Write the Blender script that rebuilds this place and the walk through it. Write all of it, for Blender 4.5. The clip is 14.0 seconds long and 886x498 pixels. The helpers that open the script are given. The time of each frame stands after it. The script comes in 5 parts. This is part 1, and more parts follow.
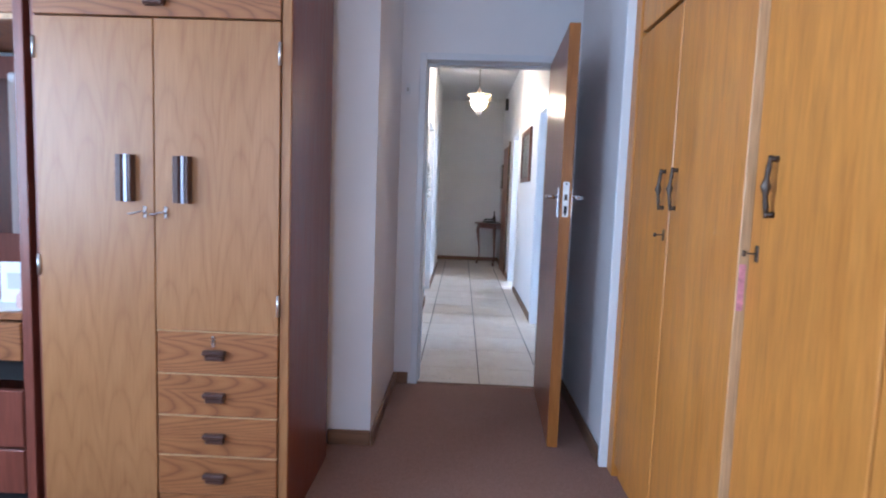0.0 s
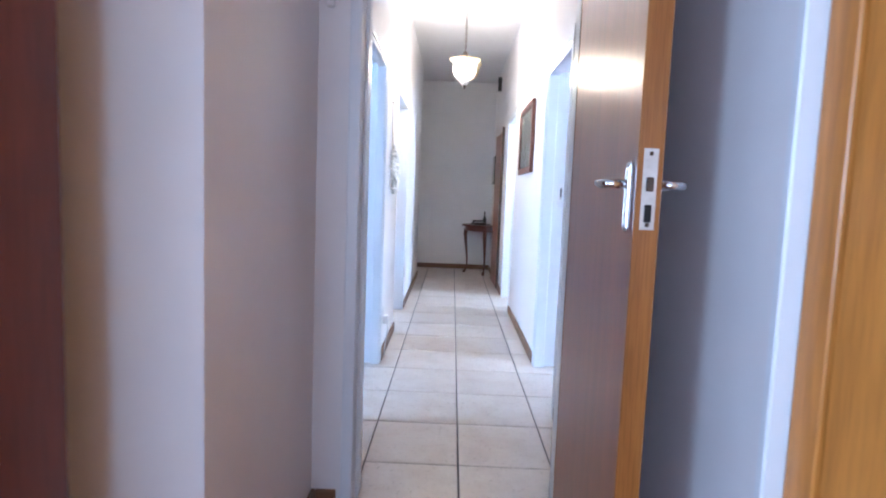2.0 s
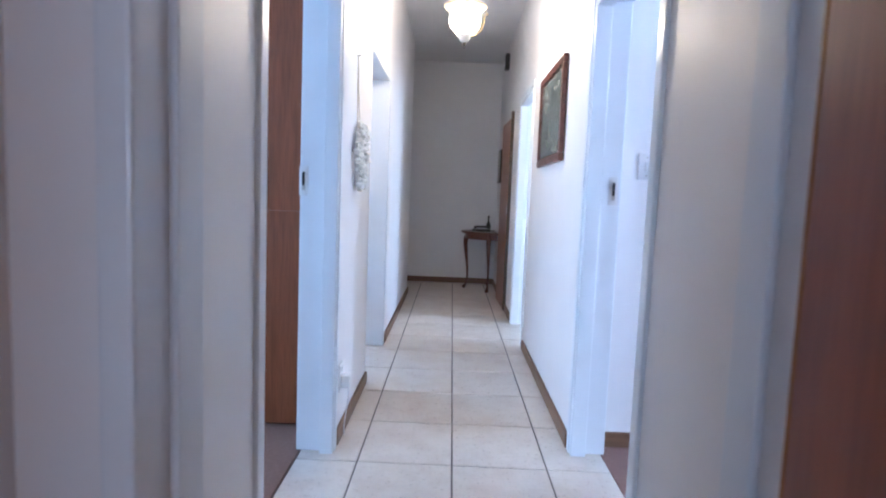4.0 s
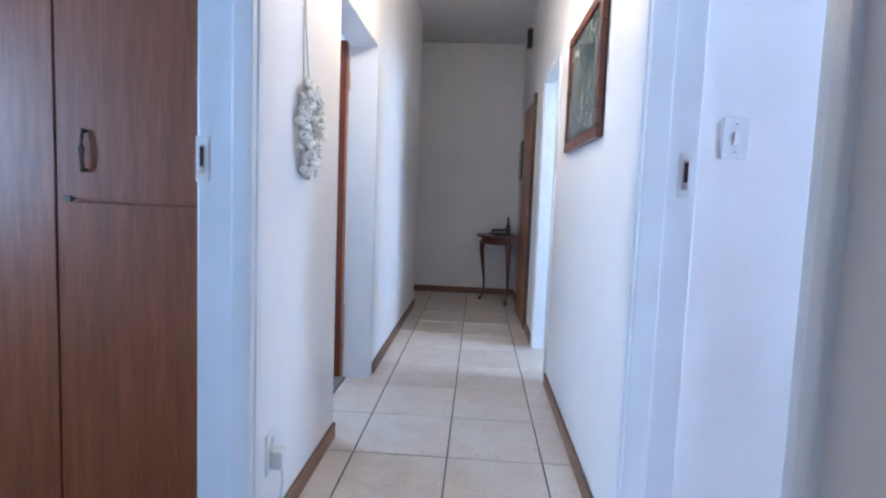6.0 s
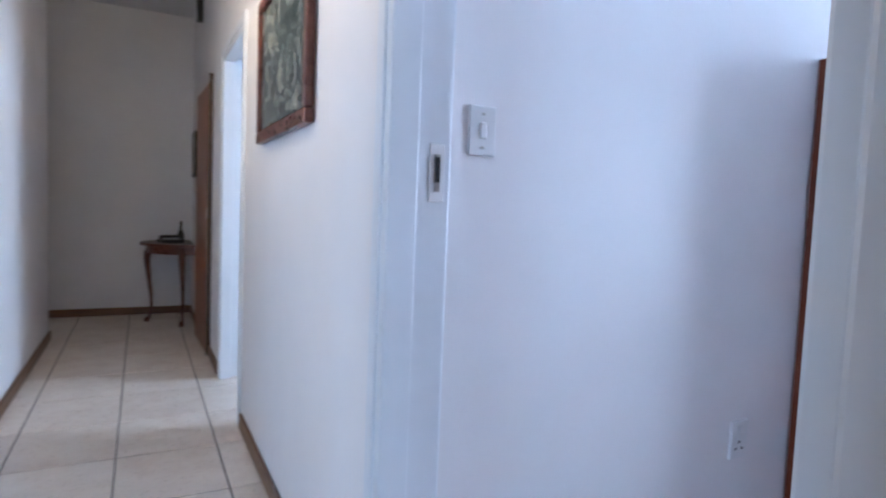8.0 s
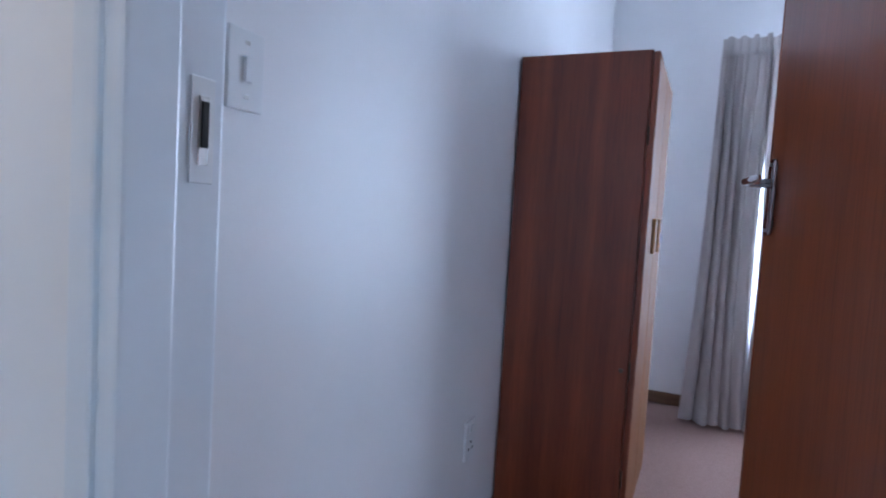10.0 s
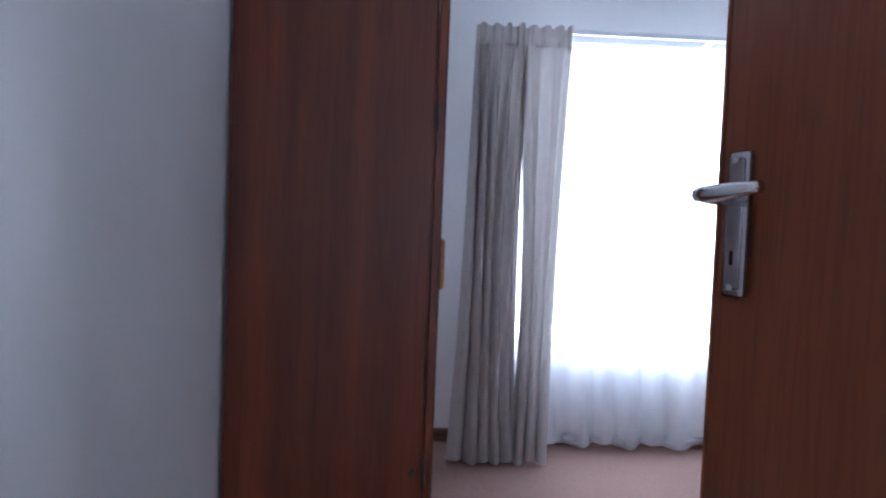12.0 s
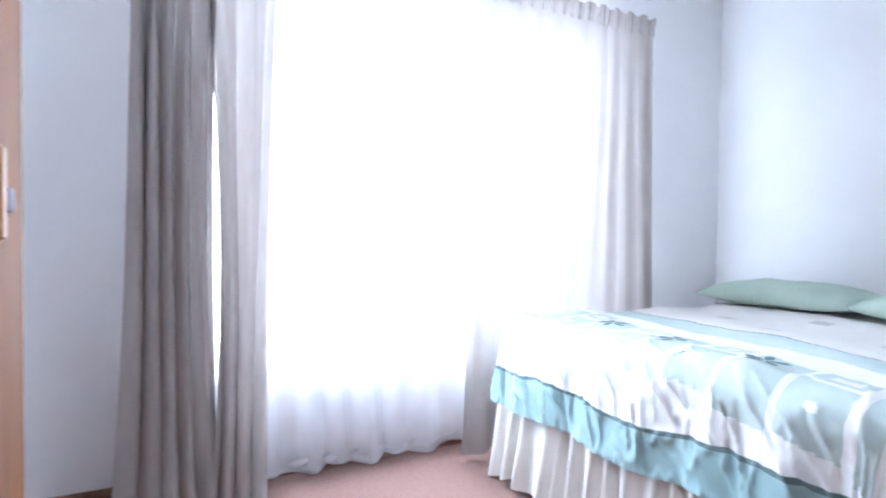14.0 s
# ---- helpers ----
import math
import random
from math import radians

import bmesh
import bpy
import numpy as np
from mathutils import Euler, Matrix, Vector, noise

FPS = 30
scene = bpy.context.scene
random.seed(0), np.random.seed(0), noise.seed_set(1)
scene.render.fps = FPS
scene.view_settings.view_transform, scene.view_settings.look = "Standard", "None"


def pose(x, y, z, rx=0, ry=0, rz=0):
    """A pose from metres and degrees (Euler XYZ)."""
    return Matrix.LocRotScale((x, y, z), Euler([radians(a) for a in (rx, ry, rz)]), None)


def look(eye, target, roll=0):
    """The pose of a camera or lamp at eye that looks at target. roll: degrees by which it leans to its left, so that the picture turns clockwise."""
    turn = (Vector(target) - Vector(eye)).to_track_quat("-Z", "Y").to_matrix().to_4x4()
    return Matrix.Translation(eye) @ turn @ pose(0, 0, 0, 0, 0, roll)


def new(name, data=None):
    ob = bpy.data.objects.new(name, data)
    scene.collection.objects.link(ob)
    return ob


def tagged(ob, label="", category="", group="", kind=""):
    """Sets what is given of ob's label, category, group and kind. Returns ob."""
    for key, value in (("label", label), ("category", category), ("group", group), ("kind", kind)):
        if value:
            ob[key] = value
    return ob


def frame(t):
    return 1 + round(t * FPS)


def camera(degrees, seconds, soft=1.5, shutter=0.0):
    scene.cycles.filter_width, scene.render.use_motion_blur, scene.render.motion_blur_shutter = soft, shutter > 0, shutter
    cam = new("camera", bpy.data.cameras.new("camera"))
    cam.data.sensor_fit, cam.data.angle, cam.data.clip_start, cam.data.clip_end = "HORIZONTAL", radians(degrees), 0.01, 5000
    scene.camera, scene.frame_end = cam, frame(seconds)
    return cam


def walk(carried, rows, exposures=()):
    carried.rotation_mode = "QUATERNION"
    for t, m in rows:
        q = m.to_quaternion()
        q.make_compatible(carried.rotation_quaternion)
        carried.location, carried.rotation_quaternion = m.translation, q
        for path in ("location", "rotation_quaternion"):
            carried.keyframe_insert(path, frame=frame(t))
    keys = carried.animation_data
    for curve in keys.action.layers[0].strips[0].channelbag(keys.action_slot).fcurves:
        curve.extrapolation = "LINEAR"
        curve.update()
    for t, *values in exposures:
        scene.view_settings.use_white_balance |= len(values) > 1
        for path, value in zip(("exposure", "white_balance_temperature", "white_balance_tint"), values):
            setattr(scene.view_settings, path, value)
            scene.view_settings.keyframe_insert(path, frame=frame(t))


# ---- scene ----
cam = camera(74.6, 14.0, soft=2.0, shutter=0.4)
PATH = [
    (0, (-0.171, -1.577, 1.195), (-0.229, 0.413, 1.005), 2.1),
    (0.5, (-0.159, -1.21, 1.195), (-0.212, 0.78, 1.003), 2.2),
    (1, (-0.123, -0.821, 1.203), (-0.174, 1.169, 1.007), 2.1),
    (1.5, (-0.104, -0.431, 1.191), (-0.148, 1.559, 0.997), 2.0),
    (2, (-0.083, -0.053, 1.166), (-0.109, 1.938, 0.974), 2.2),
    (2.5, (-0.069, 0.311, 1.166), (-0.077, 2.301, 0.975), 2.2),
    (5, (-0.031, 1.858, 1.126), (-0.12, 3.847, 0.947), 2.3),
    (5.5, (0.033, 2.054, 1.122), (-0.101, 4.041, 0.942), 2.3),
    (6, (0.075, 2.222, 1.104), (-0.041, 4.211, 0.927), 2.2),
    (6.5, (0.082, 2.403, 1.085), (0.082, 4.396, 0.916), 2.4),
    (7, (0.071, 2.502, 1.084), (0.372, 4.473, 0.927), 2.5),
    (7.5, (0.081, 2.635, 1.092), (0.685, 4.536, 0.948), 2.5),
    (8, (0.077, 2.753, 1.112), (1.0, 4.523, 0.978), 2.3),
    (8.5, (0.052, 2.845, 1.108), (1.252, 4.44, 0.982), 2.0),
    (10.8, (0.334, 3.523, 1.118), (2.282, 3.97, 1.033), 2.8),
    (11, (0.434, 3.546, 1.122), (2.397, 3.921, 1.049), 2.3),
    (11.4, (0.568, 3.561, 1.124), (2.555, 3.779, 1.045), 2.4),
    (12, (0.868, 3.541, 1.165), (2.866, 3.484, 1.089), 2.3),
    (12.5, (1.106, 3.52, 1.145), (3.09, 3.274, 1.075), 2.3),
    (13, (1.294, 3.479, 1.03), (3.216, 2.926, 1.032), 1.5),
    (13.6, (1.485, 3.412, 1.026), (3.316, 2.609, 0.991), 1.1),
    (14, (1.56, 3.354, 1.028), (3.316, 2.399, 0.97), 0.8),
]
EXPOSURES = [(0, 0.84, 5300, 14), (1.0, 1.1, 5250, 15), (1.5, 1.3, 5200, 15), (2.5, 1.15, 5100, 15), (5.0, 0.68, 5140, 13), (6.0, 0.62, 5160, 13), (6.8, 0.46, 5170, 13), (7.5, 0.15, 5260, 14), (8.0, 0.28, 5400, 14), (8.6, 0.2, 5400, 14),
             (10.8, -0.6, 5700, 14), (11.5, -0.78, 5800, 14), (12.0, -0.68, 5900, 15), (12.5, -0.35, 6100, 15), (13.0, 0.4, 6350, 14), (14.0, 0.35, 6200, 13)]
walk(cam, [(t, look(eye, target, roll)) for t, eye, target, roll in PATH], EXPOSURES)

# ---- world, sun and window light ----
world = bpy.data.worlds.new("sky")
scene.world = world
world.use_nodes = True
_wn = world.node_tree.nodes
_sky = _wn.new("ShaderNodeTexSky")
_sky.sky_type = "NISHITA"
_sky.sun_disc = False
_sky.sun_elevation = radians(58)
_sky.sun_rotation = radians(0)
world.node_tree.links.new(_sky.outputs[0], _wn["Background"].inputs[0])
_wn["Background"].inputs[1].default_value = 0.12
_sun = bpy.data.lights.new("sun", "SUN")
_sun.energy, _sun.angle, _sun.color = 1.5, radians(10), (1, 0.96, 0.9)
new("sun", _sun).matrix_world = look((0, 20, 32), (0, 0, 0))


def window_light(name, eye, target, w, h, power, colour=(0.70, 0.86, 1.0)):
    d = bpy.data.lights.new(name, "AREA")
    d.shape, d.size, d.size_y, d.energy, d.color = "RECTANGLE", w, h, power, colour
    o = new(name, d)
    o.matrix_world = look(eye, target)
    return o


window_light("daylight_bedroom", (-2.88, -1.25, 1.45), (0.5, -1.1, 1.3), 2.0, 1.3, 55)
window_light("daylight_bedroom_south", (-0.9, -3.72, 1.45), (-0.9, 0, 1.35), 1.9, 1.3, 28)
window_light("daylight_guest_room", (4.12, 2.07, 1.3), (0, 2.07, 1.1), 1.9, 1.55, 222)
window_light("daylight_study", (-3.72, 2.38, 1.45), (0, 3.7, 1.3), 0.46, 1.2, 46, (0.58, 0.80, 1.0))
window_light("daylight_bathroom", (-3.12, 6.2, 1.5), (0, 6.0, 1.3), 1.2, 1.1, 45, (0.62, 0.82, 1.0))
window_light("daylight_side_room", (3.62, 5.6, 1.5), (0, 5.9, 1.3), 1.4, 1.2, 40, (0.62, 0.82, 1.0))
_bulb = bpy.data.lights.new("bulb_light", "POINT")
_bulb.energy, _bulb.color, _bulb.shadow_soft_size = 30, (1.0, 0.82, 0.60), 0.03
new("bulb_light", _bulb).location = (-0.022, 5.0, 2.205)


# ---- materials ----
def material(name):
    m = bpy.data.materials.new(name)
    m.use_nodes = True
    return m, m.node_tree.nodes, m.node_tree.links, m.node_tree.nodes["Principled BSDF"]


def coords(n, l, scale=(1, 1, 1), use_random=False):
    tc = n.new("ShaderNodeTexCoord")
    mp = n.new("ShaderNodeMapping")
    mp.inputs["Scale"].default_value = scale
    l.new(tc.outputs["Object"], mp.inputs["Vector"])
    if use_random:
        oi = n.new("ShaderNodeObjectInfo")
        mul = n.new("ShaderNodeVectorMath")
        mul.operation = "SCALE"
        mul.inputs[0].default_value = (17.0, 23.0, 31.0)
        l.new(oi.outputs["Random"], mul.inputs["Scale"])
        l.new(mul.outputs[0], mp.inputs["Location"])
    return mp.outputs[0]


def noise_tex(n, l, vec, scale, detail=4, rough=0.55, distort=0.0):
    t = n.new("ShaderNodeTexNoise")
    t.inputs["Scale"].default_value = scale
    t.inputs["Detail"].default_value = detail
    t.inputs["Roughness"].default_value = rough
    t.inputs["Distortion"].default_value = distort
    l.new(vec, t.inputs["Vector"])
    return t.outputs["Fac"]


def ramp(n, l, fac, stops):
    r = n.new("ShaderNodeValToRGB")
    e = r.color_ramp.elements
    e[0].position, e[0].color = stops[0][0], (*stops[0][1], 1)
    e[1].position, e[1].color = stops[-1][0], (*stops[-1][1], 1)
    for p, c in stops[1:-1]:
        x = e.new(p)
        x.color = (*c, 1)
    l.new(fac, r.inputs[0])
    return r.outputs[0]


def bump(n, l, b, fac, strength, distance=0.002):
    x = n.new("ShaderNodeBump")
    x.inputs["Strength"].default_value = strength
    x.inputs["Distance"].default_value = distance
    l.new(fac, x.inputs["Height"])
    l.new(x.outputs[0], b.inputs["Normal"])


def mixc(n, l, fac, a, b, mode="MIX"):
    x = n.new("ShaderNodeMix")
    x.data_type, x.blend_type = "RGBA", mode
    for sock, v in ((0, fac), (6, a), (7, b)):
        if hasattr(v, "links"):
            l.new(v, x.inputs[sock])
        elif sock == 0:
            x.inputs[0].default_value = v
        else:
            x.inputs[sock].default_value = (*v, 1)
    return x.outputs[2]


def plain(name, colour, rough=0.6, metal=0.0, var=0.08, scale=6.0, bumps=0.0, bscale=200.0, spec=0.5):
    m, n, l, b = material(name)
    v = coords(n, l)
    lo = tuple(c * (1 - var) for c in colour)
    hi = tuple(min(1, c * (1 + var)) for c in colour)
    f = noise_tex(n, l, v, scale, 5)
    l.new(ramp(n, l, f, [(0.3, lo), (0.7, hi)]), b.inputs["Base Color"])
    b.inputs["Roughness"].default_value = rough
    b.inputs["Metallic"].default_value = metal
    b.inputs["Specular IOR Level"].default_value = spec
    if bumps:
        bump(n, l, b, noise_tex(n, l, v, bscale, 3), bumps)
    return m


def wood(name, dark, mid, light, axis="z", figure=0.5, rough=0.32, fine=1.0, band=3.0, relief=0.12):
    """Veneer: broad flame figure, straight streaks and fine pores along one axis."""
    m, n, l, b = material(name)
    long = {"x": (0.10, 1, 1), "y": (1, 0.10, 1), "z": (1, 1, 0.10)}[axis]
    v = coords(n, l, long, True)
    broad = noise_tex(n, l, v, band, 3, 0.5, figure * 2.2)
    wv = n.new("ShaderNodeMath")
    wv.operation = "MULTIPLY"
    wv.inputs[1].default_value = 9.0 if figure > 0.3 else 5.0
    l.new(broad, wv.inputs[0])
    fr = n.new("ShaderNodeMath")
    fr.operation = "PINGPONG"
    fr.inputs[1].default_value = 1.0
    l.new(wv.outputs[0], fr.inputs[0])
    streak = noise_tex(n, l, v, 38.0, 5, 0.6)
    pores = noise_tex(n, l, coords(n, l, tuple(0.03 if c < 1 else 1 for c in long), True), 260.0 * fine, 2, 0.5)
    if figure <= 0.3:
        vr = coords(n, l, tuple(0.035 if c < 1 else 1 for c in long), True)
        broad = noise_tex(n, l, vr, 7.0 * band, 2, 0.45)
        fr = n.new("ShaderNodeMapRange")
        fr.inputs[1].default_value, fr.inputs[2].default_value = 0.3, 0.7
        l.new(broad, fr.inputs[0])
    base = ramp(n, l, fr.outputs[0], [(0.0, dark if figure > 0.3 else tuple(0.5 * (p + q) for p, q in zip(dark, mid))), (0.35, mid), (1.0, light)])
    soft = 0.3 if figure < 0.11 else (0.45 if figure > 0.3 else 0.55)
    st = ramp(n, l, streak, [(0.25, tuple(c * 0.62 for c in mid)), (0.6, light)])
    c1 = mixc(n, l, soft, base, st)
    pm = ramp(n, l, pores, [(0.34, (0.62, 0.58, 0.55)), (0.55, (1, 1, 1))])
    c2 = mixc(n, l, 0.55, c1, pm, "MULTIPLY")
    big = noise_tex(n, l, coords(n, l), 1.3, 3)
    c3 = mixc(n, l, 0.5, c2, ramp(n, l, big, [(0.3, (0.80, 0.76, 0.72)), (0.7, (1, 1, 1))]), "MULTIPLY")
    l.new(c3, b.inputs["Base Color"])
    lo, hi = (0.8, 1.3) if relief > 0.05 else (0.96, 1.06)
    l.new(ramp(n, l, streak, [(0.2, (rough * lo,) * 3), (0.8, (rough * hi,) * 3)]), b.inputs["Roughness"])
    bump(n, l, b, pores, relief, 0.0006)
    return m


def flame(name, dark, mid, light, across=False):
    """Book-matched veneer: nested pointed arches of grain, mirrored from leaf to leaf."""
    m, n, l, b = material(name)
    tc = n.new("ShaderNodeTexCoord")
    sep = n.new("ShaderNodeSeparateXYZ")
    l.new(tc.outputs["Object"], sep.inputs[0])
    oi = n.new("ShaderNodeObjectInfo")

    def op(kind, a, b_=None):
        x = n.new("ShaderNodeMath")
        x.operation = kind
        for k, v in ((0, a), (1, b_)):
            if v is None:
                continue
            if isinstance(v, (int, float)):
                x.inputs[k].default_value = v
            else:
                l.new(v, x.inputs[k])
        return x.outputs[0]
    u, w = (sep.outputs["Z"], sep.outputs["X"]) if across else (sep.outputs["X"], sep.outputs["Z"])
    v = coords(n, l, (0.12, 1, 1) if across else (1, 1, 0.12), True)
    wob = noise_tex(n, l, v, 5.0, 3, 0.5)
    big = noise_tex(n, l, coords(n, l, (1, 1, 1), True), 1.2, 3)
    um = op("PINGPONG", op("ADD", op("ADD", u, op("MULTIPLY", oi.outputs["Random"], 0.11)), op("MULTIPLY", big, 0.16)), 0.112)
    wz = op("MULTIPLY", op("SUBTRACT", w, op("MULTIPLY", oi.outputs["Random"], 0.9)), 0.085)
    du = op("SUBTRACT", um, 0.045)
    r = op("ADD", op("MULTIPLY", op("MULTIPLY", du, du), 6.5), op("MULTIPLY", wz, 0.85))
    r = op("ADD", r, op("MULTIPLY", wob, 0.030))
    r = op("ADD", r, op("MULTIPLY", big, 0.05))
    rings = op("PINGPONG", op("MULTIPLY", r, 260.0 if across else 125.0), 1.0)
    streak = noise_tex(n, l, v, 42.0, 5, 0.6)
    pores = noise_tex(n, l, coords(n, l, (0.03, 1, 1) if across else (1, 1, 0.03), True), 240.0, 2)
    c = ramp(n, l, rings, [(0.0, dark), (0.22, mid), (0.75, light), (1.0, light)])
    c = mixc(n, l, 0.40 if across else 0.68, c, ramp(n, l, streak, [(0.3, mid), (0.65, light)]))
    c = mixc(n, l, 0.4, c, ramp(n, l, pores, [(0.32, (0.66, 0.6, 0.55)), (0.55, (1, 1, 1))]), "MULTIPLY")
    c = mixc(n, l, 0.45, c, ramp(n, l, big, [(0.3, (0.80, 0.76, 0.72)), (0.7, (1, 1, 1))]), "MULTIPLY")
    l.new(c, b.inputs["Base Color"])
    b.inputs["Roughness"].default_value = 0.36
    bump(n, l, b, pores, 0.1, 0.0005)
    return m


M = {}
M["wall"] = plain("wall_paint", (0.82, 0.81, 0.82), 0.45, var=0.03, scale=2.2, bumps=0.10, bscale=60)
M["ceiling"] = plain("ceiling_paint", (0.80, 0.80, 0.81), 0.7, var=0.03, scale=2.0, bumps=0.05, bscale=90)
M["frame_paint"] = plain("frame_enamel", (0.76, 0.79, 0.83), 0.3, var=0.03, scale=5, bumps=0.04, bscale=40)
M["baseboard"] = wood("baseboard_wood", (0.10, 0.045, 0.022), (0.17, 0.085, 0.045), (0.26, 0.14, 0.075), "y", 0.2, 0.45)
M["baseboard_x"] = wood("baseboard_wood_across", (0.10, 0.045, 0.022), (0.17, 0.085, 0.045), (0.26, 0.14, 0.075), "x", 0.2, 0.45)
M["teak"] = flame("teak_veneer", (0.215, 0.083, 0.026), (0.315, 0.140, 0.048), (0.370, 0.176, 0.064))
M["teak_x"] = flame("teak_veneer_across", (0.11, 0.034, 0.012), (0.24, 0.088, 0.029), (0.33, 0.135, 0.046), True)
M["teak_dark"] = wood("teak_side_panel", (0.13, 0.032, 0.019), (0.175, 0.046, 0.028), (0.22, 0.062, 0.038), "z", 0.2, 0.36)
M["oak"] = wood("golden_veneer", (0.52, 0.182, 0.024), (0.62, 0.24, 0.040), (0.70, 0.295, 0.058), "z", 0.15, 0.34, band=2.0)
M["door_wood"] = wood("door_veneer", (0.20, 0.050, 0.019), (0.26, 0.068, 0.026), (0.32, 0.086, 0.033), "z", 0.1, 0.30, relief=0.0)
M["door_edge"] = wood("door_edging", (0.26, 0.085, 0.015), (0.35, 0.125, 0.022), (0.43, 0.17, 0.035), "z", 0.15, 0.35)
M["sapele"] = wood("sapele_veneer", (0.060, 0.0085, 0.003), (0.135, 0.023, 0.007), (0.235, 0.048, 0.014), "z", 0.1, 0.36, band=2.4)
M["cupboard"] = wood("cupboard_veneer", (0.125, 0.032, 0.011), (0.19, 0.054, 0.018), (0.25, 0.078, 0.028), "z", 0.2, 0.34)
M["face"] = wood("honey_veneer", (0.12, 0.037, 0.011), (0.175, 0.058, 0.017), (0.225, 0.083, 0.026), "z", 0.2, 0.6)
M["face"].node_tree.nodes["Principled BSDF"].inputs["Specular IOR Level"].default_value = 0.12
M["pine"] = wood("pale_edging", (0.50, 0.28, 0.12), (0.62, 0.38, 0.18), (0.72, 0.47, 0.25), "z", 0.2, 0.4)
M["mahogany"] = wood("mahogany", (0.05, 0.016, 0.012), (0.10, 0.03, 0.02), (0.17, 0.055, 0.035), "x", 0.3, 0.28)
M["strip"] = plain("dull_strip", (0.42, 0.42, 0.50), 0.32, 1.0, var=0.08, scale=30)
# darker copy of chrome: reflection of dark surroundings put into the colour
M["chrome_dark_reflect"] = plain("chrome_dark_reflect", (0.40, 0.37, 0.38), 0.14, 1.0, var=0.12, scale=40)
M["chrome"] = plain("chrome", (0.72, 0.73, 0.75), 0.10, 1.0, var=0.05, scale=30)
M["steel"] = plain("brushed_steel", (0.58, 0.57, 0.55), 0.34, 1.0, var=0.12, scale=50)
M["bronze"] = plain("antique_bronze", (0.10, 0.075, 0.06), 0.42, 0.9, var=0.35, scale=60, bumps=0.2)
M["brass"] = plain("aged_brass", (0.50, 0.35, 0.14), 0.3, 1.0, var=0.2, scale=40)
# near-black: shade in gaps, holes and recesses as colour; also bed legs and plinths
M["dark"] = plain("dark_shade_and_bases", (0.012, 0.010, 0.010), 0.8)
M["black"] = plain("black_plastic", (0.018, 0.018, 0.02), 0.32)
M["brown_plastic"] = plain("brown_handle", (0.065, 0.028, 0.02), 0.35, var=0.15, scale=20)
M["white_plastic"] = plain("white_plastic", (0.78, 0.79, 0.80), 0.35, var=0.02)
M["grout"] = plain("grout", (0.16, 0.135, 0.12), 0.9, var=0.2, scale=12, bumps=0.3)
M["slab"] = plain("concrete", (0.3, 0.29, 0.28), 0.9, var=0.15)
M["cream_cloth"] = plain("valance_cotton", (0.76, 0.73, 0.70), 0.85, var=0.04, scale=12, bumps=0.15, bscale=500)
M["sheet_white"] = plain("duvet_white", (0.80, 0.80, 0.80), 0.85, var=0.03, scale=14, bumps=0.12, bscale=420)
M["duvet_cream"] = plain("duvet_cream", (0.76, 0.73, 0.70), 0.85, var=0.03, scale=14, bumps=0.12, bscale=420)
M["duvet_aqua"] = plain("duvet_aqua", (0.30, 0.45, 0.47), 0.85, var=0.06, scale=18, bumps=0.12, bscale=420)
M["duvet_pale"] = plain("duvet_pale_green", (0.50, 0.59, 0.58), 0.85, var=0.05, scale=18, bumps=0.12, bscale=420)
M["duvet_line"] = plain("duvet_dark_line", (0.13, 0.19, 0.20), 0.85, var=0.1)
M["duvet_taupe"] = plain("duvet_taupe", (0.53, 0.52, 0.49), 0.85, var=0.05)
M["pillow"] = plain("pillow_green", (0.42, 0.53, 0.45), 0.85, var=0.06, scale=9, bumps=0.15, bscale=420)
M["shell"] = plain("sea_shell", (0.82, 0.79, 0.73), 0.45, var=0.2, scale=45)
M["cord"] = plain("cotton_cord", (0.66, 0.62, 0.56), 0.9)
M["cable"] = plain("white_cable", (0.72, 0.72, 0.74), 0.5)
M["rail"] = plain("white_rail", (0.80, 0.81, 0.83), 0.35)
M["paper"] = plain("white_card", (0.8, 0.82, 0.84), 0.6)
M["pink"] = plain("pink_mark", (0.66, 0.27, 0.30), 0.7, var=0.3, scale=60)
M["bottle"] = plain("dark_glass", (0.02, 0.018, 0.014), 0.12)
M["plaster_trim"] = plain("corner_trim", (0.80, 0.83, 0.86), 0.35, var=0.02)


def carpet(name, a, b_):
    m, n, l, b = material(name)
    v = coords(n, l)
    f = noise_tex(n, l, v, 210, 4, 0.7)
    g = noise_tex(n, l, v, 2.5, 4)
    h = noise_tex(n, l, v, 45, 3)
    c = ramp(n, l, f, [(0.34, a), (0.66, b_)])
    c = mixc(n, l, 0.5, c, ramp(n, l, h, [(0.35, (0.78, 0.77, 0.76)), (0.65, (1, 1, 1))]), "MULTIPLY")
    l.new(mixc(n, l, 0.5, c, ramp(n, l, g, [(0.3, (0.84, 0.82, 0.80)), (0.7, (1, 1, 1))]), "MULTIPLY"), b.inputs["Base Color"])
    b.inputs["Roughness"].default_value = 0.95
    b.inputs["Specular IOR Level"].default_value = 0.15
    bump(n, l, b, f, 0.8, 0.006)
    return m


M["carpet"] = carpet("carpet_brown", (0.25, 0.135, 0.10), (0.43, 0.27, 0.215))
M["carpet_pink"] = carpet("carpet_rose", (0.215, 0.12, 0.098), (0.38, 0.245, 0.212))
M["carpet_grey"] = carpet("carpet_grey", (0.22, 0.20, 0.17), (0.38, 0.36, 0.32))


